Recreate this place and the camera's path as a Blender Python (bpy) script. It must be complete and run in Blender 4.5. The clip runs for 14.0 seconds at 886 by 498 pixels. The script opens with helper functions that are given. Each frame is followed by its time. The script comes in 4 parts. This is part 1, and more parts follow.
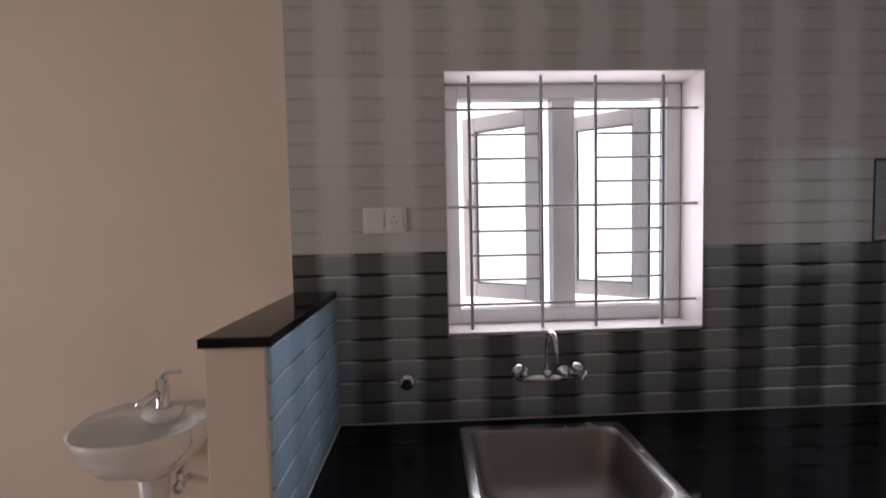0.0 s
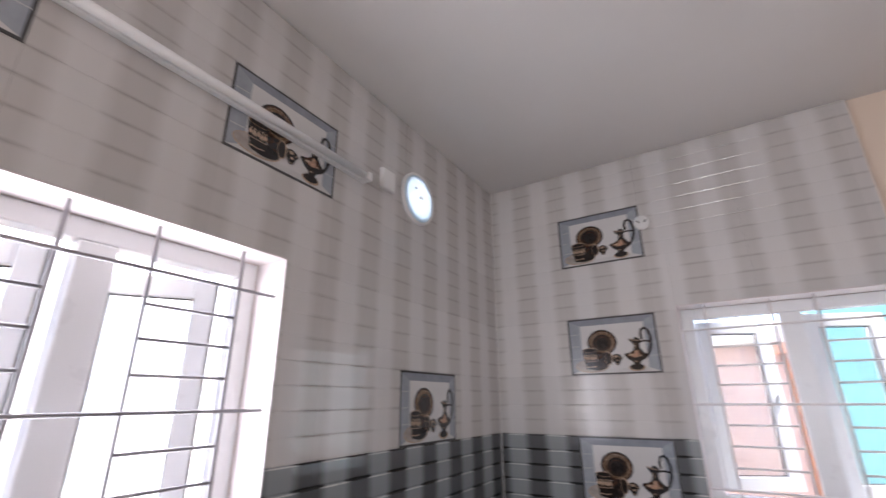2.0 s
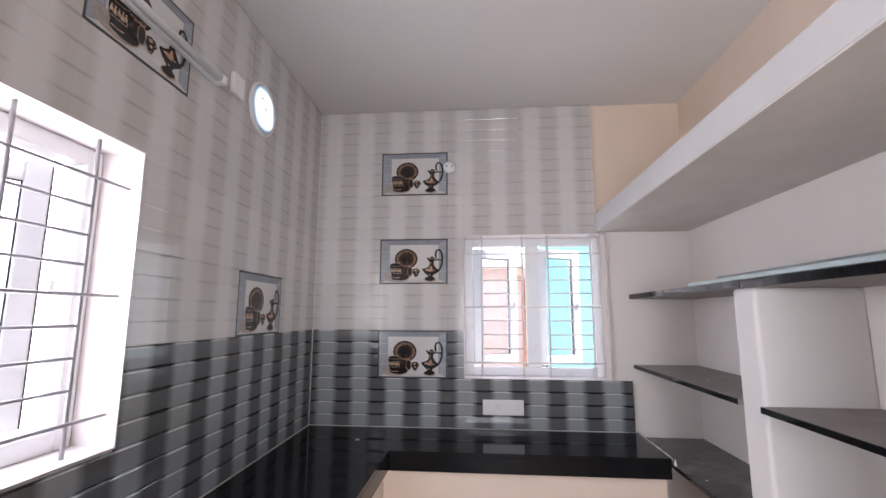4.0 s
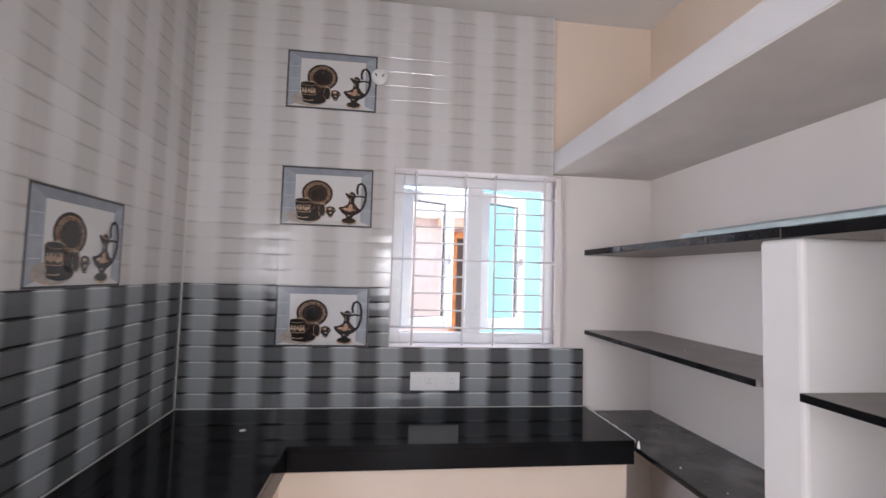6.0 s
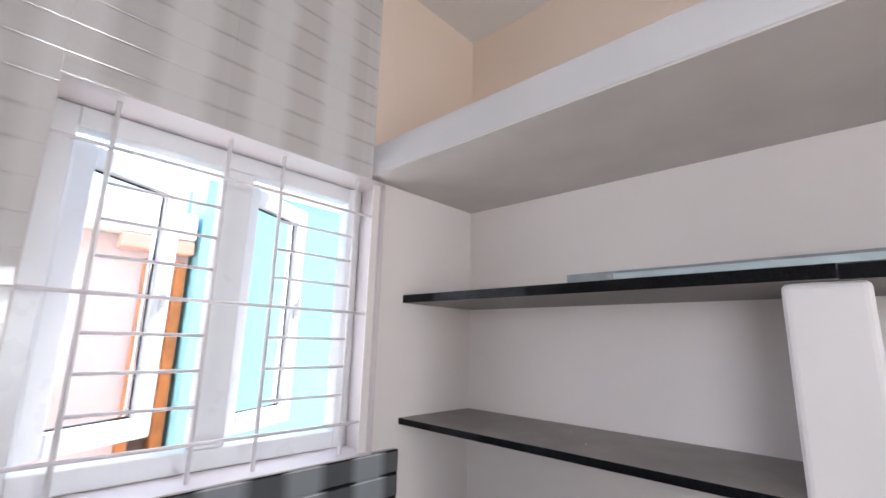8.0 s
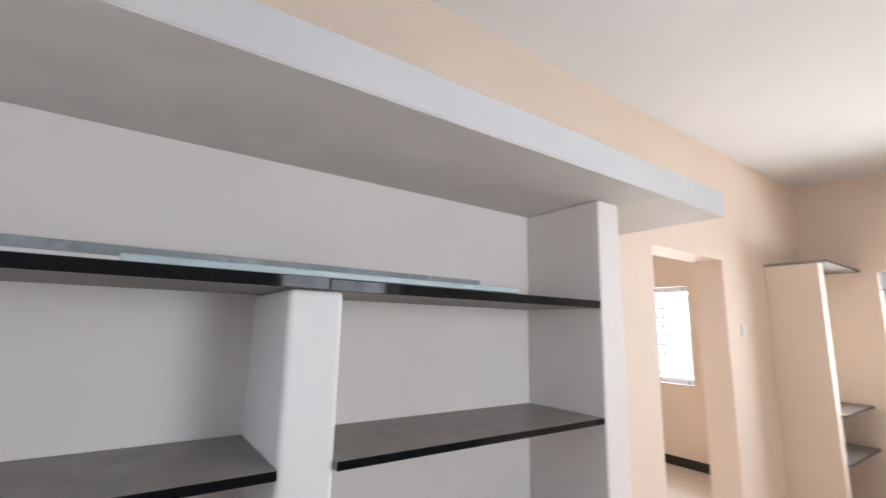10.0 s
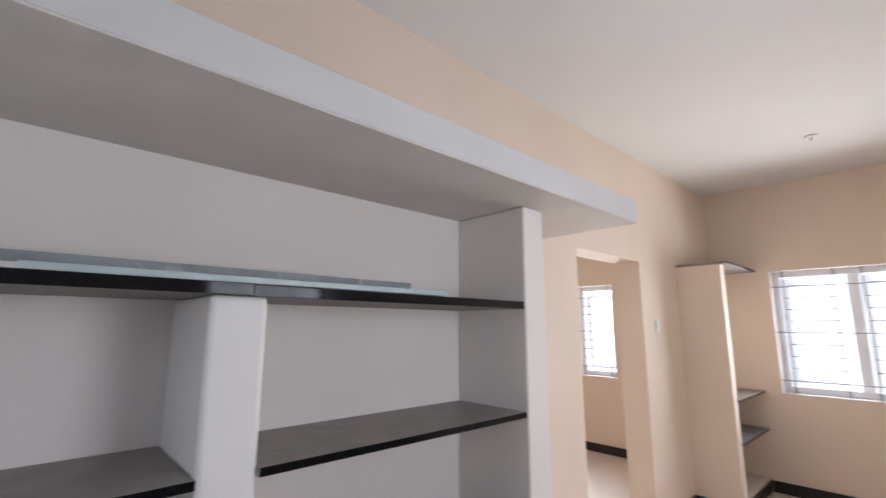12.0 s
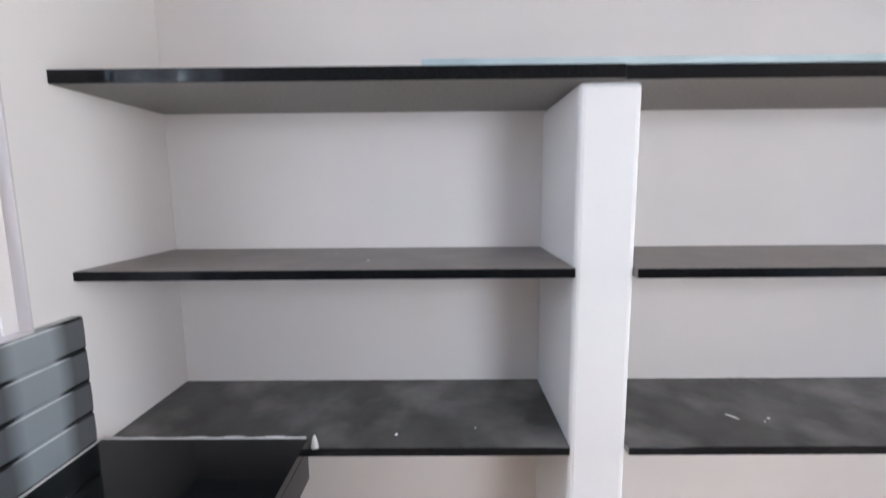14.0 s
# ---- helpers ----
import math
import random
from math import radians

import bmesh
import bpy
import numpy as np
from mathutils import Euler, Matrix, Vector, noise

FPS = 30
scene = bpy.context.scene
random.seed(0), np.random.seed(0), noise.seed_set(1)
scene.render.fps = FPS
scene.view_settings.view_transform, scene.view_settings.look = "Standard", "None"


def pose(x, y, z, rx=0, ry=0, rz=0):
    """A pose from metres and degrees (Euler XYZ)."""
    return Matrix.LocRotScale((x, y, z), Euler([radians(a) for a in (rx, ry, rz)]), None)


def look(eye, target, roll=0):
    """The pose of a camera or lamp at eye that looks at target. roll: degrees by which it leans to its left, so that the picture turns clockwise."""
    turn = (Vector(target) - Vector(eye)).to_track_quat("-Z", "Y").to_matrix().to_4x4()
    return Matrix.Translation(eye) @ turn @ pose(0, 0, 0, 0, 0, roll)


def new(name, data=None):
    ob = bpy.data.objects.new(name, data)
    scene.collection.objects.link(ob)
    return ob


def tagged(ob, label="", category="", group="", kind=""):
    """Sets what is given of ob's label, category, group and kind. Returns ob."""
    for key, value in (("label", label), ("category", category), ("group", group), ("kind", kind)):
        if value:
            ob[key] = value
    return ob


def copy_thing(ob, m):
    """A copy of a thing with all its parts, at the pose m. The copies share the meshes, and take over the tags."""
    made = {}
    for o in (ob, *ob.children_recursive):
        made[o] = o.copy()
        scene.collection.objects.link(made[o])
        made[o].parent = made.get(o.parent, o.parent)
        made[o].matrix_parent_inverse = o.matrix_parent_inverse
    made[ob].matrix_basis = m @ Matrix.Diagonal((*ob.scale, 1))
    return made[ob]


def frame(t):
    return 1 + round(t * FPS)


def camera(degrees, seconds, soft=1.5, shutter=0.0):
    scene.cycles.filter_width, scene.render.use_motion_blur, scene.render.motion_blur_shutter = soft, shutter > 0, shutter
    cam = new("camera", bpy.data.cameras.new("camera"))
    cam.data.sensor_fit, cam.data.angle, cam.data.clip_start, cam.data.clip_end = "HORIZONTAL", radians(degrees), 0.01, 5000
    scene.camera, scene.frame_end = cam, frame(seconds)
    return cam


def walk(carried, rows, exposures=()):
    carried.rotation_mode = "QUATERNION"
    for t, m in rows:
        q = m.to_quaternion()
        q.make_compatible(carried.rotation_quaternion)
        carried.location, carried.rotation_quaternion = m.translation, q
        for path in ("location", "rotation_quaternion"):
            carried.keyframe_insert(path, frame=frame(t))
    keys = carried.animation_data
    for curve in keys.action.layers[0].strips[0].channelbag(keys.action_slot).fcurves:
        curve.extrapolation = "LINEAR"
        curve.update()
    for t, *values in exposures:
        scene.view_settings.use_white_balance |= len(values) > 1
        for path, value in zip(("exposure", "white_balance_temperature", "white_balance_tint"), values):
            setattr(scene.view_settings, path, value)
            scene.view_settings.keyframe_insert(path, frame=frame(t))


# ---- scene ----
cam = camera(90.1, 14.0, shutter=0.25)
PATH = [
    (0, (0.049, 0.002, 1.459), (0.099, 1.999, 1.352), -1.2),
    (0.5, (0.062, 0.005, 1.52), (0.158, 1.988, 1.761), -0.1),
    (1, (0.117, 0.098, 1.531), (0.434, 2.013, 2.012), 0.9),
    (1.5, (0.146, 0.253, 1.52), (1.113, 1.878, 2.17), 0.3),
    (2, (0.135, 0.396, 1.546), (1.732, 1.411, 2.194), -0.4),
    (2.5, (0.08, 0.438, 1.523), (1.912, 0.968, 2.126), 0.0),
    (3, (-0.076, 0.432, 1.512), (1.821, 0.796, 2.031), 0.1),
    (3.5, (-0.228, 0.44, 1.502), (1.709, 0.701, 1.924), 0.4),
    (3.7, (-0.278, 0.455, 1.481), (1.676, 0.687, 1.837), 0.4),
    (5.8, (0.219, 0.585, 1.442), (2.212, 0.443, 1.533), 1.5),
    (6, (0.342, 0.603, 1.439), (2.324, 0.362, 1.556), 1.6),
    (6.5, (0.58, 0.645, 1.457), (2.521, 0.188, 1.613), 1.8),
    (7, (0.856, 0.624, 1.45), (2.712, -0.082, 1.691), 2.6),
    (7.2, (0.96, 0.679, 1.425), (2.742, -0.182, 1.711), 2.4),
    (9.3, (1.855, 0.562, 1.483), (1.751, -1.392, 1.893), 1.4),
    (9.5, (1.844, 0.59, 1.49), (1.4, -1.325, 1.863), 1.6),
    (10, (1.844, 0.597, 1.483), (0.712, -1.016, 1.829), 1.2),
    (10.5, (1.833, 0.637, 1.479), (0.349, -0.661, 1.818), 1.0),
    (11, (1.804, 0.665, 1.464), (0.118, -0.355, 1.808), 0.0),
    (11.5, (1.815, 0.67, 1.486), (0.165, -0.414, 1.809), 0.4),
    (12, (1.839, 0.659, 1.495), (0.504, -0.79, 1.838), 0.2),
    (12.5, (1.862, 0.635, 1.497), (1.039, -1.153, 1.852), 0.1),
    (13, (1.866, 0.637, 1.507), (1.553, -1.311, 1.825), 0.0),
    (13.5, (1.838, 0.582, 1.444), (1.745, -1.41, 1.57), 0.1),
    (14, (1.821, 0.508, 1.338), (1.836, -1.474, 1.071), -0.5),
]
EXPOSURES = [
    (0, 1.27, 6100, 17),
    (0.5, 1.65, 5950, 14),
    (1, 2.15, 5900, 12),
    (1.5, 2.3, 5850, 14),
    (2, 2.5, 5900, 16),
    (2.5, 2.65, 5950, 17),
    (3, 2.73, 5950, 17),
    (3.5, 2.7, 5900, 16),
    (6, 2.74, 5850, 14),
    (7, 2.58, 5750, 11),
    (9.3, 3.35, 5850, 12),
    (9.5, 3.25, 5750, 10),
    (10, 2.95, 5700, 7),
    (10.5, 2.55, 5650, 6),
    (11, 2.35, 5700, 10),
    (11.5, 2.32, 5700, 10),
    (12, 2.55, 5700, 9),
    (12.5, 2.8, 5650, 10),
    (13, 3.3, 5700, 11),
    (13.5, 3.35, 5600, 10),
    (14, 3.3, 5520, 8),
]
walk(cam, [(t, look(eye, target, roll)) for t, eye, target, roll in PATH], EXPOSURES)

# ---- world, sun, window light ----
SUN_EL, SUN_AZ = 60, 182
world = bpy.data.worlds.new("world")
scene.world = world
world.use_nodes = True
wn = world.node_tree.nodes
sky = wn.new("ShaderNodeTexSky")
sky.sky_type = "NISHITA"
sky.sun_disc = False
sky.sun_elevation, sky.sun_rotation = radians(SUN_EL), radians(SUN_AZ)
wn["Background"].inputs["Strength"].default_value = 0.15
world.node_tree.links.new(sky.outputs["Color"], wn["Background"].inputs["Color"])


def sun_lamp():
    d = bpy.data.lights.new("sun", "SUN")
    d.energy, d.angle, d.color = 4.5, radians(15), (1.0, 0.95, 0.88)
    ob = new("sun", d)
    a, e = radians(SUN_AZ), radians(SUN_EL)
    way = Vector((math.sin(a) * math.cos(e), math.cos(a) * math.cos(e), math.sin(e)))
    ob.matrix_world = Matrix.Translation((0, 0, 12)) @ way.to_track_quat("Z", "Y").to_matrix().to_4x4()


sun_lamp()


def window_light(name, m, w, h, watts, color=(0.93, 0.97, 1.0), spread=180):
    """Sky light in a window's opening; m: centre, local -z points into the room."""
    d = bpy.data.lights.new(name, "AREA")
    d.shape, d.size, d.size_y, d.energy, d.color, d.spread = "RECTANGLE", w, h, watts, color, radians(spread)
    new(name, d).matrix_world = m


# ---- main measures ----
CEIL = 2.89
COUNTER = 0.76
WEST, EAST, SOUTH = -3.40, 2.64, -0.86
NORTH = pose(0.45, 1.556, 0, 0, 0, 1.146)      # local x along the wall to the east, y outwards
EASTM = pose(EAST, 0, 0, 0, 0, -90)            # local x = -y of the world, y outwards
WESTM = pose(WEST, 0, 0, 0, 0, 90)             # local x = y of the world, y outwards
TILE_W, TILE_H = 0.457, 0.303
ROW = TILE_H / 4
I4 = Matrix.Identity(4)

# ---- materials ----


def material(name, base, rough=0.5, metal=0.0, var=0.08, scale=6.0, bump=0.1, bump_scale=60.0, spec=0.5, coat=0.0, stain=None, stain_scale=2.0, stain_low=0.55, rough_var=0.1):
    """Principled surface with two scales of variation."""
    m = bpy.data.materials.new(name)
    m.use_nodes = True
    n, l = m.node_tree.nodes, m.node_tree.links
    b = n["Principled BSDF"]
    tc = n.new("ShaderNodeTexCoord")
    big = n.new("ShaderNodeTexNoise")
    big.inputs["Scale"].default_value, big.inputs["Detail"].default_value = scale, 5
    fine = n.new("ShaderNodeTexNoise")
    fine.inputs["Scale"].default_value, fine.inputs["Detail"].default_value = bump_scale, 4
    l.new(tc.outputs["Object"], big.inputs["Vector"])
    l.new(tc.outputs["Object"], fine.inputs["Vector"])
    ramp = n.new("ShaderNodeMapRange")
    ramp.inputs["From Min"].default_value, ramp.inputs["From Max"].default_value = 0.3, 0.7
    ramp.inputs["To Min"].default_value, ramp.inputs["To Max"].default_value = 1 - var, 1 + var
    l.new(big.outputs["Fac"], ramp.inputs["Value"])
    mul = n.new("ShaderNodeMix")
    mul.data_type, mul.blend_type = "RGBA", "MULTIPLY"
    mul.inputs["Factor"].default_value = 1.0
    mul.inputs["A"].default_value = (*base, 1)
    l.new(ramp.outputs["Result"], mul.inputs["B"])
    out = mul.outputs["Result"]
    if stain:
        st = n.new("ShaderNodeTexNoise")
        st.inputs["Scale"].default_value, st.inputs["Detail"].default_value = stain_scale, 8
        l.new(tc.outputs["Object"], st.inputs["Vector"])
        sr = n.new("ShaderNodeMapRange")
        sr.inputs["From Min"].default_value, sr.inputs["From Max"].default_value = stain_low, stain_low + 0.25
        l.new(st.outputs["Fac"], sr.inputs["Value"])
        mx = n.new("ShaderNodeMix")
        mx.data_type = "RGBA"
        l.new(sr.outputs["Result"], mx.inputs["Factor"])
        l.new(out, mx.inputs["A"])
        mx.inputs["B"].default_value = (*stain, 1)
        out = mx.outputs["Result"]
    l.new(out, b.inputs["Base Color"])
    rr = n.new("ShaderNodeMapRange")
    rr.inputs["To Min"].default_value, rr.inputs["To Max"].default_value = max(0.02, rough - rough_var), min(1, rough + rough_var)
    l.new(big.outputs["Fac"], rr.inputs["Value"])
    l.new(rr.outputs["Result"], b.inputs["Roughness"])
    b.inputs["Metallic"].default_value = metal
    b.inputs["Specular IOR Level"].default_value = spec
    b.inputs["Coat Weight"].default_value = coat
    if bump:
        bp = n.new("ShaderNodeBump")
        bp.inputs["Strength"].default_value, bp.inputs["Distance"].default_value = bump, 0.002
        l.new(fine.outputs["Fac"], bp.inputs["Height"])
        l.new(bp.outputs["Normal"], b.inputs["Normal"])
    return m


def tile_material(name, light, dark, stroke, rough, strong=1.6, painted_glint=0.0, width=14):
    """Glazed brick-relief wall tile: soft upright bands twice a tile, dark strokes and painted highlights along the
    brick rows.
    """
    m = bpy.data.materials.new(name)
    m.use_nodes = True
    n, l = m.node_tree.nodes, m.node_tree.links
    b = n["Principled BSDF"]
    tc = n.new("ShaderNodeTexCoord")
    sep = n.new("ShaderNodeSeparateXYZ")
    l.new(tc.outputs["Object"], sep.inputs["Vector"])

    def op(kind, a, c=None, clamp=False):
        k = n.new("ShaderNodeMath")
        k.operation, k.use_clamp = kind, clamp
        for sock, v in zip(k.inputs, (a, c)):
            if v is None:
                continue
            if isinstance(v, (int, float)):
                sock.default_value = v
            else:
                l.new(v, sock)
        return k.outputs["Value"]

    wob = n.new("ShaderNodeTexNoise")
    wob.inputs["Scale"].default_value, wob.inputs["Detail"].default_value = 9, 3
    l.new(tc.outputs["Object"], wob.inputs["Vector"])
    row = op("FLOOR", op("DIVIDE", sep.outputs["Z"], ROW))
    shift = op("MULTIPLY", op("SINE", op("MULTIPLY", row, 2.4)), 0.003)
    x = op("ADD", op("ADD", sep.outputs["X"], shift), op("MULTIPLY", op("SUBTRACT", wob.outputs["Fac"], 0.5), 0.014))
    wave = op("COSINE", op("MULTIPLY", x, 4 * math.pi / TILE_W))
    band = op("ADD", op("MULTIPLY", wave, 0.95), 0.5, True)
    # strokes near the row lines, inside the dark bands
    fr = op("FRACT", op("ADD", op("DIVIDE", sep.outputs["Z"], ROW), 0.5))
    near = op("SUBTRACT", 1.0, op("MULTIPLY", op("ABSOLUTE", op("SUBTRACT", fr, 0.5)), width), True)
    grain = n.new("ShaderNodeTexNoise")
    grain.inputs["Scale"].default_value, grain.inputs["Detail"].default_value = 26, 4
    l.new(tc.outputs["Object"], grain.inputs["Vector"])
    st = op("MULTIPLY", op("MULTIPLY", near, band), op("MULTIPLY", grain.outputs["Fac"], strong), True)
    mix = n.new("ShaderNodeMix")
    mix.data_type = "RGBA"
    l.new(band, mix.inputs["Factor"])
    mix.inputs["A"].default_value, mix.inputs["B"].default_value = (*light, 1), (*dark, 1)
    mix2 = n.new("ShaderNodeMix")
    mix2.data_type = "RGBA"
    l.new(st, mix2.inputs["Factor"])
    l.new(mix.outputs["Result"], mix2.inputs["A"])
    mix2.inputs["B"].default_value = (*stroke, 1)
    # highlights painted into the colour: pale lines just below each row line, in light bands
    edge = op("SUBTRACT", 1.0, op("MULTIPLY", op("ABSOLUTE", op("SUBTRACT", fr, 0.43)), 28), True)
    gl = op("MULTIPLY", op("MULTIPLY", edge, op("SUBTRACT", 1.0, band, True)), op("MULTIPLY", grain.outputs["Fac"], 2 * painted_glint), True)
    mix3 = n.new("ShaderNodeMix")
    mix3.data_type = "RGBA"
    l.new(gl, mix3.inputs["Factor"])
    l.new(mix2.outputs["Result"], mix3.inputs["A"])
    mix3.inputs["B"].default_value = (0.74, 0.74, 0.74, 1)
    info = n.new("ShaderNodeObjectInfo")
    tone = n.new("ShaderNodeMapRange")
    tone.inputs["To Min"].default_value, tone.inputs["To Max"].default_value = 0.96, 1.04
    l.new(info.outputs["Random"], tone.inputs["Value"])
    mul = n.new("ShaderNodeMix")
    mul.data_type, mul.blend_type = "RGBA", "MULTIPLY"
    mul.inputs["Factor"].default_value = 1
    l.new(mix3.outputs["Result"], mul.inputs["A"])
    l.new(tone.outputs["Result"], mul.inputs["B"])
    l.new(mul.outputs["Result"], b.inputs["Base Color"])
    b.inputs["Roughness"].default_value = rough
    bp = n.new("ShaderNodeBump")
    bp.inputs["Strength"].default_value, bp.inputs["Distance"].default_value = 0.25, 0.003
    l.new(wob.outputs["Fac"], bp.inputs["Height"])
    l.new(bp.outputs["Normal"], b.inputs["Normal"])
    return m


def glass_material(name, color=(0.93, 0.98, 0.97), rough=0.0):
    m = bpy.data.materials.new(name)
    m.use_nodes = True
    b = m.node_tree.nodes["Principled BSDF"]
    b.inputs["Base Color"].default_value = (*color, 1)
    b.inputs["Transmission Weight"].default_value = 1
    b.inputs["Roughness"].default_value = rough
    b.inputs["IOR"].default_value = 1.45
    return m


PEACH = material("peach_wall_paint", (0.85, 0.714, 0.59), 0.75, var=0.03, scale=1.5, bump=0.15, bump_scale=90, stain=(0.80, 0.677, 0.56), stain_scale=1.2, stain_low=0.6)
CREAM = material("pale_cream_wall_paint", (0.84, 0.785, 0.745), 0.7, var=0.03, scale=1.5, bump=0.15, bump_scale=90, stain=(0.80, 0.74, 0.695), stain_scale=1.3, stain_low=0.6)
WHITE = material("white_emulsion", (0.83, 0.81, 0.795), 0.7, var=0.025, scale=2, bump=0.12, bump_scale=100)
FASCIA = material("loft_white_paint", (0.71, 0.70, 0.70), 0.75, var=0.04, scale=3, bump=0.2, bump_scale=70)
CEILING = material("ceiling_white", (0.82, 0.798, 0.78), 0.8, var=0.03, scale=1.2, bump=0.1, bump_scale=60)
SOFFIT = material("grey_plaster_soffit", (0.70, 0.66, 0.62), 0.85, var=0.06, scale=5, bump=0.2, bump_scale=140)
FLOOR = material("beige_vitrified_tile", (0.72, 0.62, 0.53), 0.42, var=0.04, scale=3, bump=0.02, rough_var=0.03)
GRANITE = material("polished_black_granite", (0.009, 0.009, 0.010), 0.07, var=0.5, scale=220, bump=0.0, rough_var=0.02, spec=0.17)
DUSTY = material("dusty_granite_shelf", (0.235, 0.21, 0.19), 0.42, var=0.25, scale=9, bump=0.05, stain=(0.29, 0.265, 0.24), stain_scale=5, stain_low=0.58)
SMEARED = material("smeared_granite_shelf", (0.070, 0.067, 0.063), 0.22, var=0.35, scale=7, bump=0.02, stain=(0.20, 0.19, 0.18), stain_scale=4.5, stain_low=0.47, spec=0.35)
ROUGHSTONE = material("unpolished_granite_underside", (0.30, 0.285, 0.265), 0.75, var=0.15, scale=120, bump=0.2)
BASEBLACK = material("black_skirting_tile", (0.013, 0.012, 0.012), 0.35, var=0.15, scale=6, bump=0.02)
TILE_WHITE = tile_material("white_brick_relief_tile", (0.69, 0.672, 0.663), (0.575, 0.554, 0.537), (0.40, 0.376, 0.36), 0.12, 1.4, 0.0, 9)
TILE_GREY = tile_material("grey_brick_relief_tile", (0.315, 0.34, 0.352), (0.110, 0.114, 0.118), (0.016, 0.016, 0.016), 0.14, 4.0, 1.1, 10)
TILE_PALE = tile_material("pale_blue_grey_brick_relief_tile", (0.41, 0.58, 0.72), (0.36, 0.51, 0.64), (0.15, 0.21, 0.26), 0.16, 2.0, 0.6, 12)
GROUT = material("tile_bedding", (0.66, 0.64, 0.62), 0.9, var=0.1, scale=40, bump=0.2)
REVEAL = material("warm_white_gloss_paint", (0.66, 0.60, 0.59), 0.4, var=0.02, scale=3, bump=0.08, bump_scale=60)
UPVC = material("white_upvc", (0.85, 0.855, 0.86), 0.3, var=0.02, bump=0.0)
GASKET = material("black_rubber_gasket", (0.02, 0.02, 0.02), 0.6, var=0.1, bump=0.0)
GLASS = glass_material("window_glass", (0.90, 0.97, 0.97))
# darker copy of BAR for the west windows: backlit shade put into the colour
BARD = material("backlit_grey_painted_steel", (0.22, 0.21, 0.22), 0.5, var=0.1, scale=30, bump=0.1)
BAR = material("grey_painted_steel", (0.30, 0.285, 0.30), 0.45, var=0.1, scale=30, bump=0.1)
BARW = material("white_painted_steel", (0.84, 0.81, 0.80), 0.45, var=0.06, scale=30, bump=0.1)
# one sink steel in two tones: bowl coloured darker, rim brighter for its highlights
STEEL = material("brushed_stainless_steel", (0.30, 0.27, 0.255), 0.5, metal=1.0, var=0.03, scale=6, bump=0.03, bump_scale=300, rough_var=0.05)
RIMSTEEL = material("highlit_steel_rim", (0.68, 0.68, 0.69), 0.25, metal=1.0, var=0.05, scale=20, bump=0.02)
CHROME = material("chrome", (0.75, 0.75, 0.76), 0.08, metal=1.0, var=0.03, bump=0.0, rough_var=0.03)
CERAMIC = material("white_glazed_ceramic", (0.86, 0.845, 0.81), 0.12, var=0.02, bump=0.0, coat=0.3)
PLASTIC = material("white_plastic", (0.86, 0.85, 0.84), 0.35, var=0.02, bump=0.0)
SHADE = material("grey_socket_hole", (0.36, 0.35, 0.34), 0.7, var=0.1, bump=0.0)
DARK = material("dark_recess", (0.02, 0.02, 0.02), 0.8, var=0.1, bump=0.0)
TUBE = material("white_tube_housing", (0.88, 0.88, 0.88), 0.35, var=0.03, bump=0.0)
PVCBOARD = material("grey_board", (0.30, 0.335, 0.345), 0.5, var=0.15, scale=14, bump=0.15, stain=(0.66, 0.67, 0.67), stain_scale=16, stain_low=0.60)
PVCSTRIP = material("pale_blue_strip", (0.47, 0.56, 0.57), 0.4, var=0.1, scale=14, bump=0.05)


def translucent_material(name, color):
    m = bpy.data.materials.new(name)
    m.use_nodes = True
    n, l = m.node_tree.nodes, m.node_tree.links
    tr, gl, mx = n.new("ShaderNodeBsdfTranslucent"), n.new("ShaderNodeBsdfPrincipled"), n.new("ShaderNodeMixShader")
    tr.inputs["Color"].default_value = (*color, 1)
    gl.inputs["Base Color"].default_value, gl.inputs["Roughness"].default_value = (*color, 1), 0.15
    nz = n.new("ShaderNodeTexNoise")
    nz.inputs["Scale"].default_value = 14
    mr = n.new("ShaderNodeMapRange")
    mr.inputs["To Min"].default_value, mr.inputs["To Max"].default_value = 0.05, 0.25
    l.new(nz.outputs["Fac"], mr.inputs["Value"])
    l.new(mr.outputs["Result"], mx.inputs["Fac"])
    l.new(tr.outputs["BSDF"], mx.inputs[1])
    l.new(gl.outputs["BSDF"], mx.inputs[2])
    l.new(mx.outputs["Shader"], n["Material Output"].inputs["Surface"])
    return m


VENTDISC = translucent_material("translucent_plastic", (0.66, 0.80, 0.90))
# printed picture tile
INK_FRAME = material("print_charcoal", (0.07, 0.07, 0.07), 0.15, var=0.15, scale=40, bump=0.0)
INK_SIDE = material("print_blue_grey", (0.34, 0.365, 0.405), 0.15, var=0.12, scale=20, bump=0.0)
INK_TOP = material("print_mid_grey", (0.27, 0.29, 0.33), 0.15, var=0.1, scale=20, bump=0.0)
INK_BACK = material("print_white", (0.68, 0.665, 0.655), 0.14, var=0.02, scale=10, bump=0.0)
INK_SHELF = material("print_pale_grey", (0.62, 0.61, 0.60), 0.14, var=0.06, scale=14, bump=0.0)
INK_DARK = material("print_dark_brown", (0.016, 0.010, 0.008), 0.14, var=0.5, scale=40, bump=0.0)
INK_BROWN = material("print_bronze_brown", (0.055, 0.026, 0.015), 0.14, var=0.6, scale=60, bump=0.0)
INK_TAN = material("print_tan", (0.46, 0.335, 0.24), 0.14, var=0.4, scale=90, bump=0.0)
INK_SAUCER = material("print_grey_beige", (0.40, 0.355, 0.315), 0.14, var=0.2, scale=30, bump=0.0)
INK_FLESH = material("print_rose_tan", (0.50, 0.30, 0.20), 0.14, var=0.5, scale=120, bump=0.0)
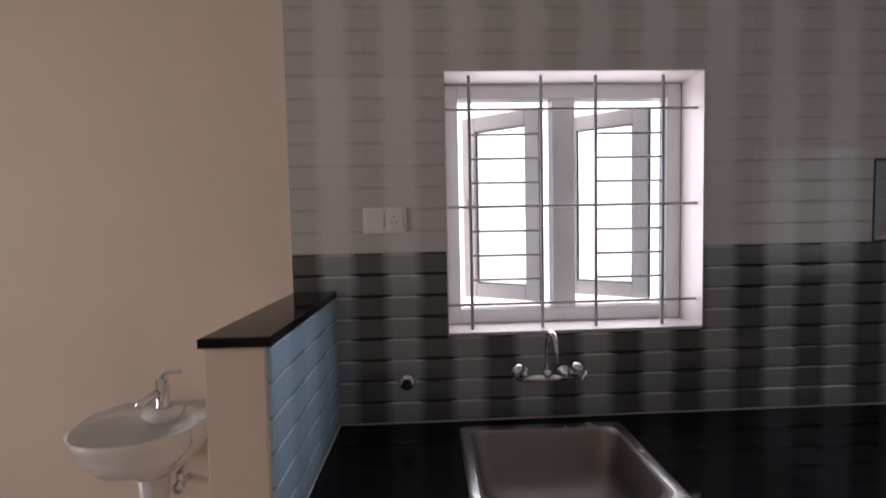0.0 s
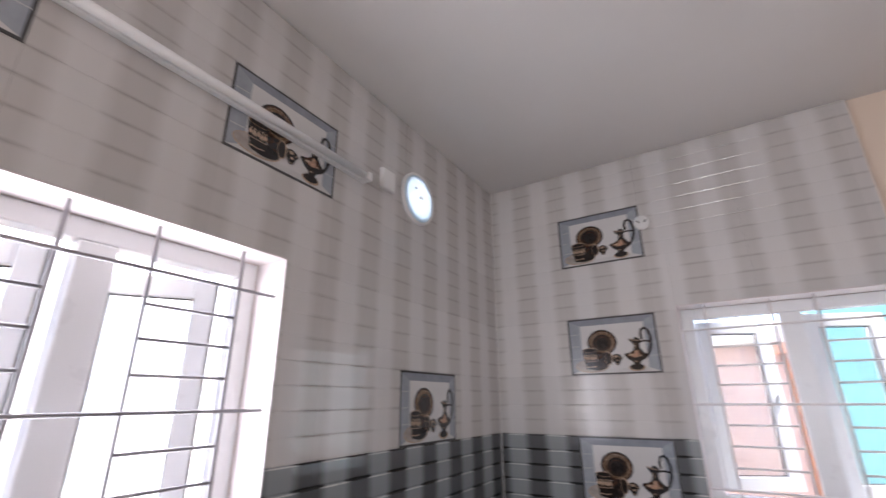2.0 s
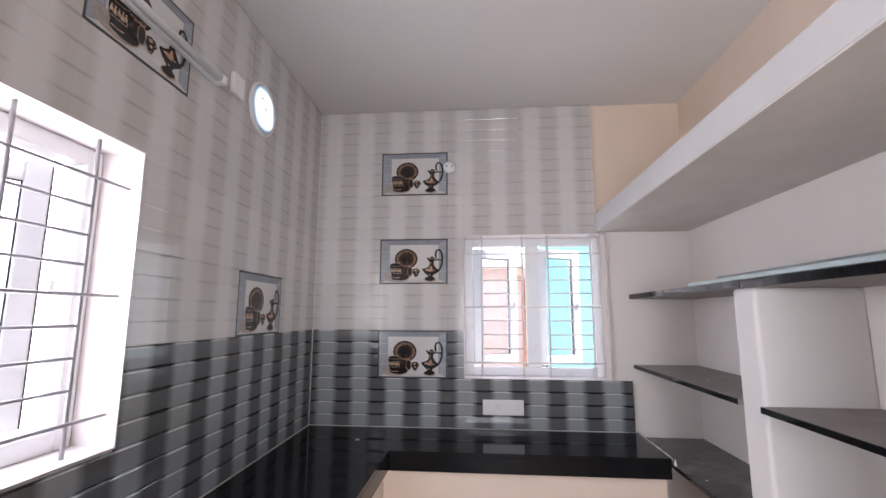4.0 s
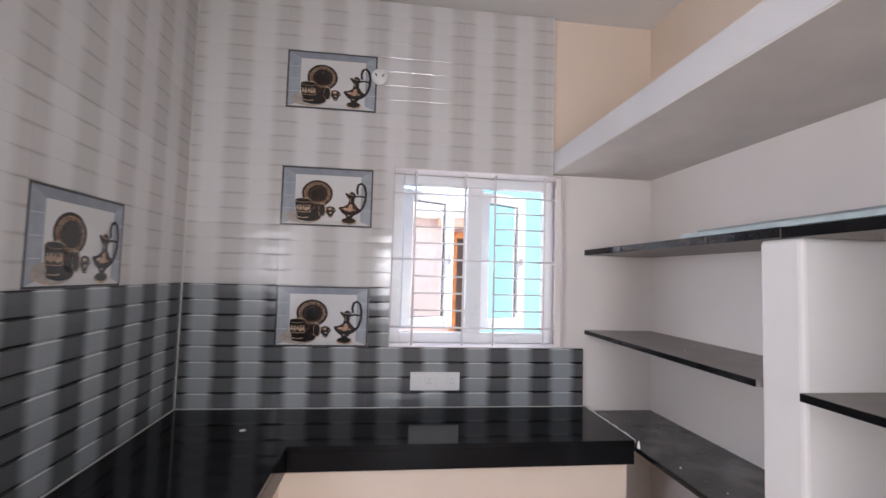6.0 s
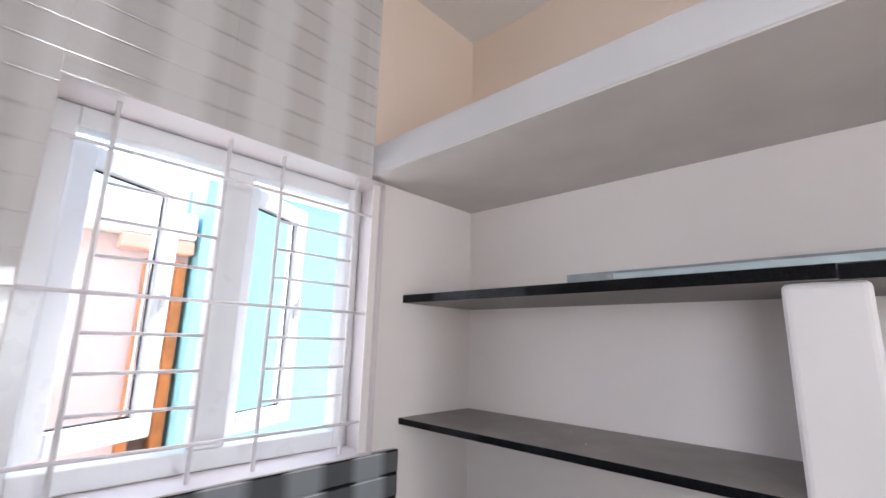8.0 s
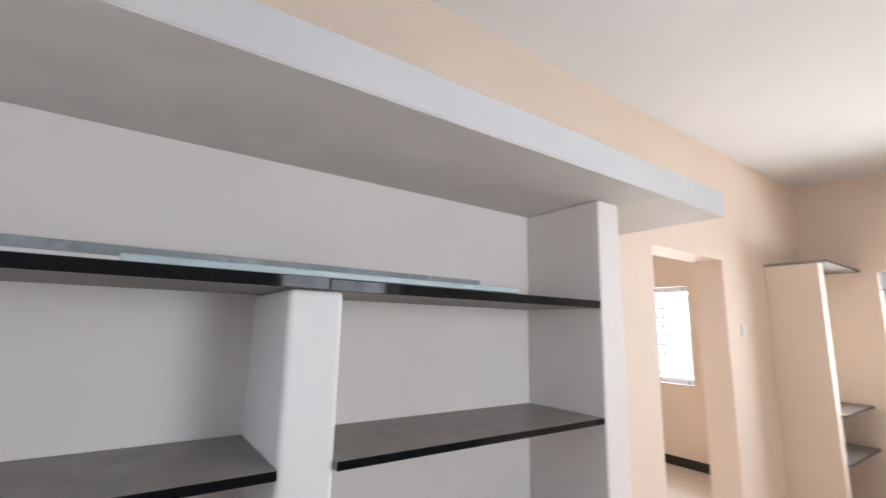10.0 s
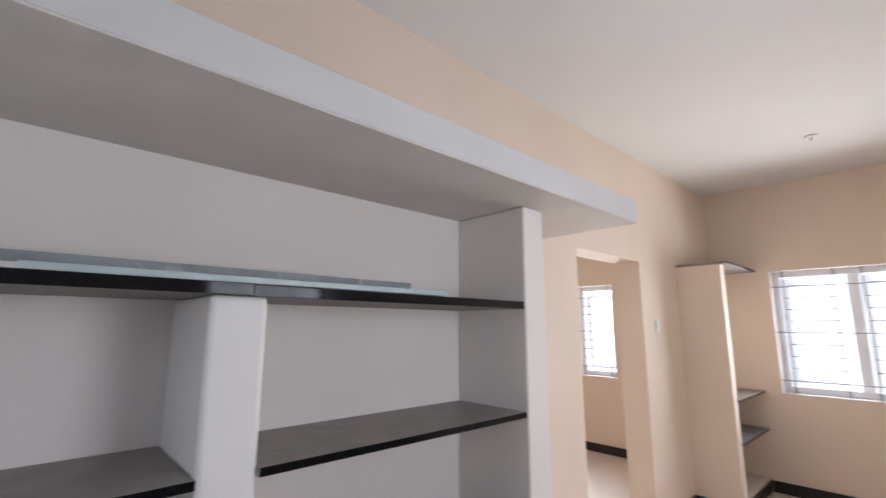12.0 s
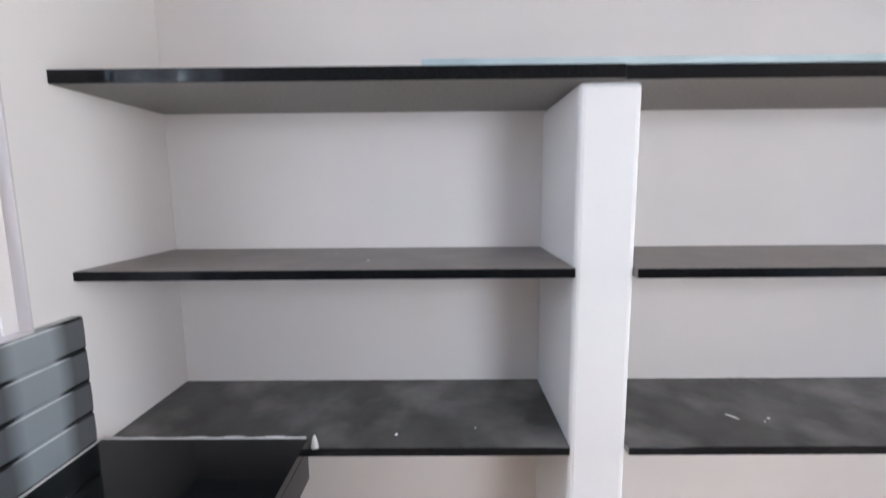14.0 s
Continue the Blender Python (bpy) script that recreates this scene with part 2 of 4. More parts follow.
INK_SPECKLE = material("print_speckled_bronze", (0.12, 0.065, 0.035), 0.14, var=0.8, scale=160, bump=0.0, stain=(0.42, 0.30, 0.20), stain_scale=150, stain_low=0.46)
# outside
SOIL = material("bare_ground", (0.34, 0.27, 0.20), 0.9, var=0.2, scale=1.5, bump=0.3, stain=(0.20, 0.20, 0.12), stain_scale=0.7)
OUTWHITE = material("white_house_render", (0.80, 0.76, 0.72), 0.85, var=0.05, scale=1.2, bump=0.2)
OUTPINK = material("pale_pink_house_render", (0.60, 0.46, 0.43), 0.85, var=0.05, scale=1.2, bump=0.2)
OUTBLUE = material("pale_aqua_house_render", (0.28, 0.57, 0.60), 0.85, var=0.05, scale=1.2, bump=0.2)
OUTROOF = material("red_roof_tile", (0.40, 0.14, 0.08), 0.8, var=0.2, scale=8, bump=0.3)
OUTPEACH = material("peach_house_render", (0.62, 0.36, 0.26), 0.85, var=0.05, scale=3, bump=0.2)
DARKWOOD = material("dark_brown_wood", (0.09, 0.06, 0.05), 0.5, var=0.25, scale=12, bump=0.1)
TEAK = material("orange_teak_wood", (0.42, 0.155, 0.04), 0.4, var=0.25, scale=12, bump=0.1)

# ---- mesh helpers ----


def mesh_of(name, bm, *mats, smooth=False):
    me = bpy.data.meshes.new(name)
    bmesh.ops.recalc_face_normals(bm, faces=bm.faces)
    bm.to_mesh(me)
    bm.free()
    for m in mats:
        me.materials.append(m)
    if smooth:
        me.polygons.foreach_set("use_smooth", [True] * len(me.polygons))
    return me


def part(name, bm, mat, parent=None, label="", smooth=False, m=None):
    """Links a bmesh as one mesh object under a thing or part."""
    mats = mat if isinstance(mat, (list, tuple)) else (mat,)
    ob = new(name, mesh_of(name, bm, *mats, smooth=smooth))
    if parent is not None:
        ob.parent = parent
    if m is not None:
        ob.matrix_basis = m
    if label:
        ob["label"] = label
    return ob


def thing(name, m, label, category, group="", kind=""):
    return_ob = new(name)
    return_ob.empty_display_size = 0.05
    return_ob.matrix_basis = m
    return tagged(return_ob, label, category, group, kind)


def add_box(bm, x0, x1, y0, y1, z0, z1, bevel=0.0, seg=2, mat=0):
    r = bmesh.ops.create_cube(bm, size=1, matrix=Matrix.Translation(((x0 + x1) / 2, (y0 + y1) / 2, (z0 + z1) / 2)) @ Matrix.Diagonal((abs(x1 - x0), abs(y1 - y0), abs(z1 - z0), 1)))
    vs = r["verts"]
    fs = {f for v in vs for f in v.link_faces}
    for f in fs:
        f.material_index = mat
    if bevel:
        es = list({e for v in vs for e in v.link_edges})
        bmesh.ops.bevel(bm, geom=es, offset=bevel, segments=seg, profile=0.5, affect="EDGES")
    return bm


def box(x0, x1, y0, y1, z0, z1, bevel=0.0, seg=2):
    return add_box(bmesh.new(), x0, x1, y0, y1, z0, z1, bevel, seg)


def add_cyl(bm, p, q, r, r2=None, seg=12):
    p, q = Vector(p), Vector(q)
    d = q - p
    m = Matrix.Translation((p + q) / 2) @ d.to_track_quat("Z", "Y").to_matrix().to_4x4()
    bmesh.ops.create_cone(bm, cap_ends=True, segments=seg, radius1=r, radius2=r if r2 is None else r2, depth=d.length, matrix=m)
    return bm


def cyl(p, q, r, r2=None, seg=12):
    return add_cyl(bmesh.new(), p, q, r, r2, seg)


def lathe(profile, seg=24, m=I4, sx=1.0, sy=1.0):
    """Turned body round z from (radius, height) pairs."""
    bm = bmesh.new()
    rings = []
    for r, z in profile:
        if r < 1e-5:
            rings.append([bm.verts.new(m @ Vector((0, 0, z)))])
        else:
            rings.append([bm.verts.new(m @ Vector((r * sx * math.cos(2 * math.pi * i / seg), r * sy * math.sin(2 * math.pi * i / seg), z))) for i in range(seg)])
    for a, b in zip(rings, rings[1:]):
        for i in range(seg):
            j = (i + 1) % seg
            vs = []
            for v in (a[i % len(a)], a[j % len(a)], b[j % len(b)], b[i % len(b)]):
                if v not in vs:
                    vs.append(v)
            if len(vs) > 2:
                bm.faces.new(vs)
    return bm


def pipe(points, r, seg=10):
    """A bent round bar along points."""
    bm = bmesh.new()
    pts = [Vector(p) for p in points]
    rings = []
    for i, p in enumerate(pts):
        d = (pts[min(i + 1, len(pts) - 1)] - pts[max(i - 1, 0)]).normalized()
        q = d.to_track_quat("Z", "Y").to_matrix()
        rings.append([bm.verts.new(p + q @ Vector((r * math.cos(2 * math.pi * k / seg), r * math.sin(2 * math.pi * k / seg), 0))) for k in range(seg)])
    for a, b in zip(rings, rings[1:]):
        best = min(range(seg), key=lambda s: (a[0].co - b[s].co).length)
        for k in range(seg):
            bm.faces.new((a[k], a[(k + 1) % seg], b[(k + 1 + best) % seg], b[(k + best) % seg]))
    bm.faces.new(rings[0])
    bm.faces.new(rings[-1])
    return bm


def pierced(us, vs, t0, t1, holes):
    """A slab in x and z, from t0 to t1 in y, with rectangular holes (u0, u1, v0, v1) right through it."""
    us = sorted({*us, *[h[0] for h in holes], *[h[1] for h in holes]})
    vs = sorted({*vs, *[h[2] for h in holes], *[h[3] for h in holes]})
    us = [u for u in us if us[0] <= u <= us[-1]]

    def solid(i, j):
        if not (0 <= i < len(us) - 1 and 0 <= j < len(vs) - 1):
            return False
        u, v = (us[i] + us[i + 1]) / 2, (vs[j] + vs[j + 1]) / 2
        return not any(h[0] < u < h[1] and h[2] < v < h[3] for h in holes)

    bm = bmesh.new()
    made = {}

    def vert(i, y, j):
        if (i, y, j) not in made:
            made[(i, y, j)] = bm.verts.new((us[i], y, vs[j]))
        return made[(i, y, j)]

    for i in range(len(us) - 1):
        for j in range(len(vs) - 1):
            if not solid(i, j):
                continue
            for y in (t0, t1):
                bm.faces.new((vert(i, y, j), vert(i + 1, y, j), vert(i + 1, y, j + 1), vert(i, y, j + 1)))
            for (a, b), (di, dj) in ((((i, j), (i, j + 1)), (-1, 0)), (((i + 1, j), (i + 1, j + 1)), (1, 0)), (((i, j), (i + 1, j)), (0, -1)), (((i, j + 1), (i + 1, j + 1)), (0, 1))):
                if not solid(i + di, j + dj):
                    bm.faces.new((vert(a[0], t0, a[1]), vert(b[0], t0, b[1]), vert(b[0], t1, b[1]), vert(a[0], t1, a[1])))
    return bm


def structure(name, bm, mat, m=I4, label="", category="wall"):
    return tagged(part(name, bm, mat, None, "", m=m), label, category, "", "structure")


# ---- openings (u0, u1, z0, z1 in each wall's own plane) ----
W1 = (0.100 - 0.45, 1.028 - 0.45, 1.072, 1.990)
W2 = (-0.592, 0.335, 1.063, 1.995)
W3 = (-0.345, 0.835, 0.885, 2.03)
W4 = (-2.95, -1.95, 0.885, 2.01)
VENT = (1.760 - 0.45 - 0.095, 1.760 - 0.45 + 0.095, 2.400, 2.590)
DOORWAY = (-1.70, -0.755, 0.0, 2.01)
ROOM2_S = -3.6
ROOM2_E = 0.6
PLASTER = 0.03   # plaster lies this far behind the tiles' faces

# ---- large structure ----
structure("floor", box(WEST - 0.3, EAST + 0.3, ROOM2_S - 0.2, 1.9, -0.12, 0.0), FLOOR, label="pale beige glossy vitrified tile floor", category="floor")
structure("ceiling", box(WEST - 0.3, EAST + 0.3, ROOM2_S - 0.2, 1.9, CEIL, CEIL + 0.15), CEILING, label="plain white painted concrete ceiling", category="ceiling")
structure("wall_north", pierced([WEST - 0.45 - 0.1, EAST - 0.45 + 0.3], [0, CEIL], PLASTER, 0.26, [W1, VENT]), PEACH, NORTH, "peach painted plaster wall with a barred window")
structure("wall_east", pierced([-1.9, 0.9], [0, CEIL], PLASTER, 0.26, [W2]), PEACH, EASTM, "peach painted plaster wall with a barred window")
structure("wall_west", pierced([ROOM2_S, 1.75], [0, CEIL], 0.0, 0.23, [W3, W4]), PEACH, WESTM, "peach painted plaster wall with barred windows")
structure("wall_south", pierced([WEST, EAST + 0.06], [0, CEIL], SOUTH - 0.2, SOUTH, [DOORWAY]), PEACH, label="peach painted plaster wall with a doorway")
structure("wall_south_room", box(WEST, ROOM2_E + 0.2, ROOM2_S - 0.2, ROOM2_S, 0, CEIL), PEACH, label="plain peach wall of the next room")
structure("wall_east_room", box(ROOM2_E, ROOM2_E + 0.2, ROOM2_S, SOUTH - 0.2, 0, CEIL), PEACH, label="plain peach wall of the next room")

# ---- built-in shelf wall ----
PIL = (1.392, 1.530)
END = (0.196, 0.337)
FRONT = -0.47
structure("loft_slab", box(-0.35, EAST + PLASTER - 0.002, SOUTH + 0.001, -0.272, 2.012, 2.122, 0.003), FASCIA, label="white painted concrete loft slab over the shelves", category="loft")
structure("loft_soffit", box(-0.345, EAST + PLASTER - 0.004, SOUTH + 0.002, -0.2728, 2.006, 2.0115), SOFFIT, label="grey plastered underside of the loft slab", category="soffit")
structure("shelf_pillar", box(PIL[0], PIL[1], SOUTH + 0.001, -0.487, 0, 1.567, 0.014, 3), WHITE, label="white plastered upright dividing the shelves", category="pillar")
structure("shelf_end_wall", box(END[0], END[1], SOUTH + 0.001, FRONT + 0.005, 0, 2.005, 0.008, 2), CREAM, label="pale cream plastered end wall of the shelves", category="wall")


def stone_shelf(x0, x1, y0, y1, top, label, thick=0.02, face=DUSTY):
    ob = thing("stone_shelf", pose((x0 + x1) / 2, y0, top - thick), label, "shelf", "granite wall shelves")
    w = (x1 - x0) / 2
    part("shelf_top", box(-w, w, 0.001, y1 - y0 - 0.004, thick - 0.004, thick, 0), face, ob, "dusty granite top")
    part("front_edge", box(-w, w, y1 - y0 - 0.0035, y1 - y0, 0, thick - 0.0005, 0.0015), GRANITE, ob, "polished black front edge")
    part("underside", box(-w, w, 0.001, y1 - y0 - 0.004, 0, thick - 0.0045, 0), ROUGHSTONE, ob, "unpolished grey underside")
    return ob


EPL = EAST + PLASTER
JOINT = 1.438
stone_shelf(JOINT + 0.001, EPL - 0.002, SOUTH + 0.005, FRONT + 0.004, 1.598, "long black granite shelf with polished edge beside the window", 0.03)
stone_shelf(END[1] + 0.001, JOINT - 0.001, SOUTH + 0.005, FRONT + 0.001, 1.596, "long black granite shelf with polished edge beside the end wall", 0.03)
stone_shelf(END[1] + 0.001, PIL[0] - 0.001, SOUTH + 0.005, FRONT, 1.158, "dusty black granite shelf between plastered uprights", 0.022)
stone_shelf(PIL[1] + 0.001, EPL - 0.002, SOUTH + 0.005, FRONT, 1.160, "dusty black granite shelf beside the tiled wall", 0.022)
stone_shelf(END[1] + 0.001, PIL[0] - 0.001, SOUTH + 0.005, FRONT, 0.728, "smeared black granite shelf between plastered uprights", face=SMEARED)
stone_shelf(PIL[1] + 0.001, EPL - 0.002, SOUTH + 0.005, FRONT, 0.728, "smeared black granite shelf level with the counter", face=SMEARED)


def loose_board(x0, x1, y0, y1, z, t, label, mat=PVCBOARD):
    ob = thing("loose_board", pose((x0 + x1) / 2, (y0 + y1) / 2, z), label, "board", "boards on the shelf")
    w, d = (x1 - x0) / 2, (y1 - y0) / 2
    part("panel", box(-w, w, -d, d, 0, t, 0.002), mat, ob)


loose_board(0.72, 2.14, -0.785, -0.745, 1.5985, 0.067, "grey board with peeling white patches standing on the top shelf")
loose_board(0.77, 1.87, -0.516, -0.478, 1.5985, 0.016, "thin pale blue strip lying on the top shelf", PVCSTRIP)

loose_board(0.95, 2.12, -0.743, -0.715, 1.5985, 0.036, "thin white strip lying against the grey board", PLASTIC)

# ---- counter, half wall ----
CF_N, CF_E = 0.97, 2.15
SINK = (0.128, 0.688, 1.03, 1.49)


def counter():
    ob = thing("granite_counter", pose(0, 0, COUNTER), "L-shaped polished black granite kitchen counter top", "counter")
    xs = [-0.288, SINK[0] + 0.02, SINK[1] - 0.02, CF_E, EAST - 0.002]
    ys = [-0.46, CF_N, SINK[2] + 0.02, SINK[3] - 0.02, 1.535]
    cells = [(i, j) for i in range(4) for j in range(4) if (j > 0 or i == 3) and not (i == 1 and j == 2)]
    bm = bmesh.new()
    made = {}

    def v(i, j, z):
        y = ys[j] if j < 4 else 1.549 + 0.02 * (xs[i] - 0.45)
        if (i, j, z) not in made:
            made[(i, j, z)] = bm.verts.new((xs[i], y, z))
        return made[(i, j, z)]

    for i, j in cells:
        for z in (0, -0.02):
            bm.faces.new((v(i, j, z), v(i + 1, j, z), v(i + 1, j + 1, z), v(i, j + 1, z)))
        for (a, b), n2 in ((((i, j), (i, j + 1)), (i - 1, j)), (((i + 1, j), (i + 1, j + 1)), (i + 1, j)), (((i, j), (i + 1, j)), (i, j - 1)), (((i, j + 1), (i + 1, j + 1)), (i, j + 1))):
            if n2 not in cells:
                bm.faces.new((v(*a, 0), v(*b, 0), v(*b, -0.02), v(*a, -0.02)))
    part("top", bm, GRANITE, ob)
    part("fascia", box(-0.288, CF_E + 0.018, CF_N, CF_N + 0.018, -0.10, -0.0205, 0.002), GRANITE, ob, "polished black drop edge")
    part("fascia", box(CF_E, CF_E + 0.018, -0.459, CF_N - 0.001, -0.10, -0.0205, 0.002), GRANITE, ob, "polished black drop edge")


counter()
structure("counter_base_wall", box(CF_E + 0.03, CF_E + 0.09, -0.44, CF_N + 0.1, 0, COUNTER - 0.021), PEACH, label="peach plastered wall under the counter")
structure("counter_base_wall_north", box(-0.27, CF_E + 0.03, CF_N + 0.03, CF_N + 0.05, 0, COUNTER - 0.101), PEACH, label="peach plastered wall under the counter")
HW = (-0.429, -0.290, 0.915, 1.236)
structure("half_wall", box(HW[0], HW[1] - 0.012, HW[2], 1.56, 0, HW[3] - 0.02, 0.003), PEACH, label="peach plastered half-height partition wall", category="partition")


def half_wall_cap():
    ob = thing("half_wall_cap", pose(0, 0, HW[3] - 0.02), "polished black granite capping on the partition", "capping")
    part("slab", box(HW[0] - 0.004, HW[1] + 0.004, HW[2] - 0.006, 1.54, 0, 0.022, 0.003), GRANITE, ob)
    part("end_nosing", box(HW[0] - 0.006, HW[1] + 0.006, HW[2] - 0.010, HW[2] - 0.0065, 0.001, 0.021, 0.0015), GRANITE, ob, "polished black end edge")


half_wall_cap()

# ---- skirting ----


def skirting(a, b, inward, label="black skirting tiles along the wall foot"):
    a, b = Vector((*a, 0)), Vector((*b, 0))
    d = (b - a)
    m = Matrix.Translation(a) @ Matrix.Rotation(math.atan2(d.y, d.x), 4, "Z")
    t = 0.012 * inward
    tagged(part("baseboard", box(0, d.length, min(0, t), max(0, t), 0, 0.10, 0.002), BASEBLACK, None, m=m), label, "skirting", "", "structure")


PANEL = (-2.56, -2.47, -0.50, 2.03)
skirting((WEST, -0.50), (WEST, 1.47), -1)
skirting((WEST + 0.012, -0.515), (PANEL[1] + 0.012, -0.515), 1)
skirting((PANEL[1], -0.502), (PANEL[1], SOUTH), 1)
skirting((PANEL[1] + 0.012, SOUTH), (DOORWAY[0] + 0.012, SOUTH), 1)
skirting((DOORWAY[0], SOUTH - 0.2), (DOORWAY[0], SOUTH), -1)
skirting((DOORWAY[1] + 0.0, SOUTH), (END[0], SOUTH), 1)
skirting((WEST, ROOM2_S), (WEST, SOUTH - 0.2), -1)
skirting((WEST + 0.012, 1.474), (HW[0], 1.534), -1)

# ---- windows ----


def framed(name, x0, x1, z0, z1, y0, y1, w, mat, parent, bevel=0.004, label=""):
    """A rectangular frame of square section as one mesh."""
    bm = bmesh.new()
    add_box(bm, x0, x0 + w, y0, y1, z0, z1, bevel)
    add_box(bm, x1 - w, x1, y0, y1, z0, z1, bevel)
    add_box(bm, x0 + w, x1 - w, y0 + 0.001, y1 - 0.001, z0, z0 + w, bevel)
    add_box(bm, x0 + w, x1 - w, y0 + 0.001, y1 - 0.001, z1 - w, z1, bevel)
    return part(name, bm, mat, parent, label)


def window(name, m, op, deep, hinge, angle, label, bar, sections, rows, grille_in=0.05, stay=(0.004, 0.063)):
    """A two-sash casement opened outwards, in a wall opening op = (u0, u1, z0, z1); deep: how far in the frame sits."""
    u0, u1, z0, z1 = op
    win = thing(name, m, label, "window", "", "structure")
    bm = bmesh.new()
    e = 0.004
    add_box(bm, u0, u0 + e, 0.0, deep, z0 + e, z1 - e)
    add_box(bm, u1 - e, u1, 0.0, deep, z0 + e, z1 - e)
    add_box(bm, u0, u1, 0.0, deep, z1 - e, z1)
    add_box(bm, u0, u1, 0.0, deep, z0, z0 + e)
    part("reveal_lining", bm, REVEAL, win, "white painted reveal")
    framed("window_frame", u0 + e, u1 - e, z0 + e, z1 - e, deep, deep + 0.06, 0.055, UPVC, win)
    uc = (u0 + u1) / 2
    part("mullion", box(uc - 0.045, uc + 0.045, deep + 0.002, deep + 0.058, z0 + 0.059, z1 - 0.059, 0.006), UPVC, win)
    for a, b in ((u0 + 0.062, uc - 0.048), (uc + 0.048, u1 - 0.062)):
        w = b - a
        px = a if hinge == "l" else b
        sgn = 1 if hinge == "l" else -1
        x0, x1 = (0, w) if sgn > 0 else (-w, 0)
        s = framed("sash", x0, x1, z0 + 0.066, z1 - 0.066, 0, 0.045, 0.062, UPVC, win, 0.005)
        s.matrix_basis = pose(px + sgn * stay[0], deep + stay[1], 0, 0, 0, angle * sgn)
        if stay[0] > 0.01:
            ex = -0.0035 if sgn > 0 else 0.0005
            part("seal", box(ex, ex + 0.003, 0.001, 0.040, z0 + 0.070, z1 - 0.070), GASKET, s, "black rubber seal on the hinge side")
        framed("gasket", x0 + 0.062, x1 - 0.062, z0 + 0.128, z1 - 0.128, 0.015, 0.03, 0.004, GASKET, s, 0)
        pane = part("pane", box(x0 + 0.067, x1 - 0.067, 0.02, 0.025, z0 + 0.133, z1 - 0.133), GLASS, s)
        pane.visible_shadow = False
        hx = x1 - 0.03 if sgn > 0 else x0 + 0.03
        zc = (z0 + z1) / 2
        hb = box(hx - 0.010, hx + 0.010, -0.008, 0, zc - 0.03, zc + 0.03, 0.003)
        add_box(hb, hx - 0.006, hx + 0.006, -0.022, -0.0085, zc - 0.02, zc + 0.045, 0.004)
        part("handle", hb, UPVC, s)
    g = thing("window_grille", m @ pose(0, grille_in, 0), "welded painted steel security bars set in the window opening", "window grille", "window grilles")
    span = u1 - u0
    ups = [u0 + span * f for s in sections for f in s]
    for u in ups:
        part("upright_bar", cyl((u, 0, z0 + 0.004), (u, 0, z1 - 0.004), 0.006, seg=8), bar, g, smooth=True)
    zs = [z0 + (z1 - z0) * f for f in (0.105, 0.49, 0.865)]
    for z in zs:
        part("long_bar", cyl((u0 + 0.004, -0.009, z), (u1 - 0.004, -0.009, z), 0.005, seg=8), bar, g, smooth=True)
    for s in sections:
        for k in range(2):
            lo, hi = zs[k], zs[k + 1]
            for q in range(1, rows + 1):
                z = lo + (hi - lo) * q / (rows + 1)
                part("short_bar", cyl((u0 + span * s[0], 0.001, z), (u0 + span * s[1], 0.001, z), 0.0045, seg=8), bar, g, smooth=True)


SEC = ((0.10, 0.38), (0.595, 0.865))
window("window_1", NORTH, W1, 0.14, "r", 35, "white casement window with two sashes opened outwards", BAR, SEC, 3, stay=(0.026, 0.085))
window("window_2", EASTM, W2, 0.14, "l", 28, "white casement window with two sashes opened outwards", BARW, ((0.13, 0.42), (0.60, 0.90)), 3)
window("window_3", WESTM, W3, 0.12, "l", 40, "white casement window with two sashes opened outwards", BARD, ((0.08, 0.40), (0.56, 0.92)), 3)
window("window_4", WESTM, W4, 0.12, "l", 40, "white casement window with two sashes opened outwards", BARD, ((0.08, 0.40), (0.56, 0.92)), 3)


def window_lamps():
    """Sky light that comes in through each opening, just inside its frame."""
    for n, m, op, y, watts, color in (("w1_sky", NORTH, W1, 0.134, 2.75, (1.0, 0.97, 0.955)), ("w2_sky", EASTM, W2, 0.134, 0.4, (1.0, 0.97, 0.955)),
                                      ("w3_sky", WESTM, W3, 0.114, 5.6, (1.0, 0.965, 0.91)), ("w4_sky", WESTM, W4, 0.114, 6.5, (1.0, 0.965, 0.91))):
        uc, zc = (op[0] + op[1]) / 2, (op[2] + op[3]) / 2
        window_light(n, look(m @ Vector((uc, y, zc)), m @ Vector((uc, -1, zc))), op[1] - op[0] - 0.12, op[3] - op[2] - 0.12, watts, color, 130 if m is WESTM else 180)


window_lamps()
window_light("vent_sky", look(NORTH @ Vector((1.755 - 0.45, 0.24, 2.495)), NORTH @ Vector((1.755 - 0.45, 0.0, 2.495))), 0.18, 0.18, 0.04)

# ---- outside ----
structure("ground", box(-200, 200, -200, 200, -0.6, -0.5), SOIL, label="bare earth ground around the house", category="ground")


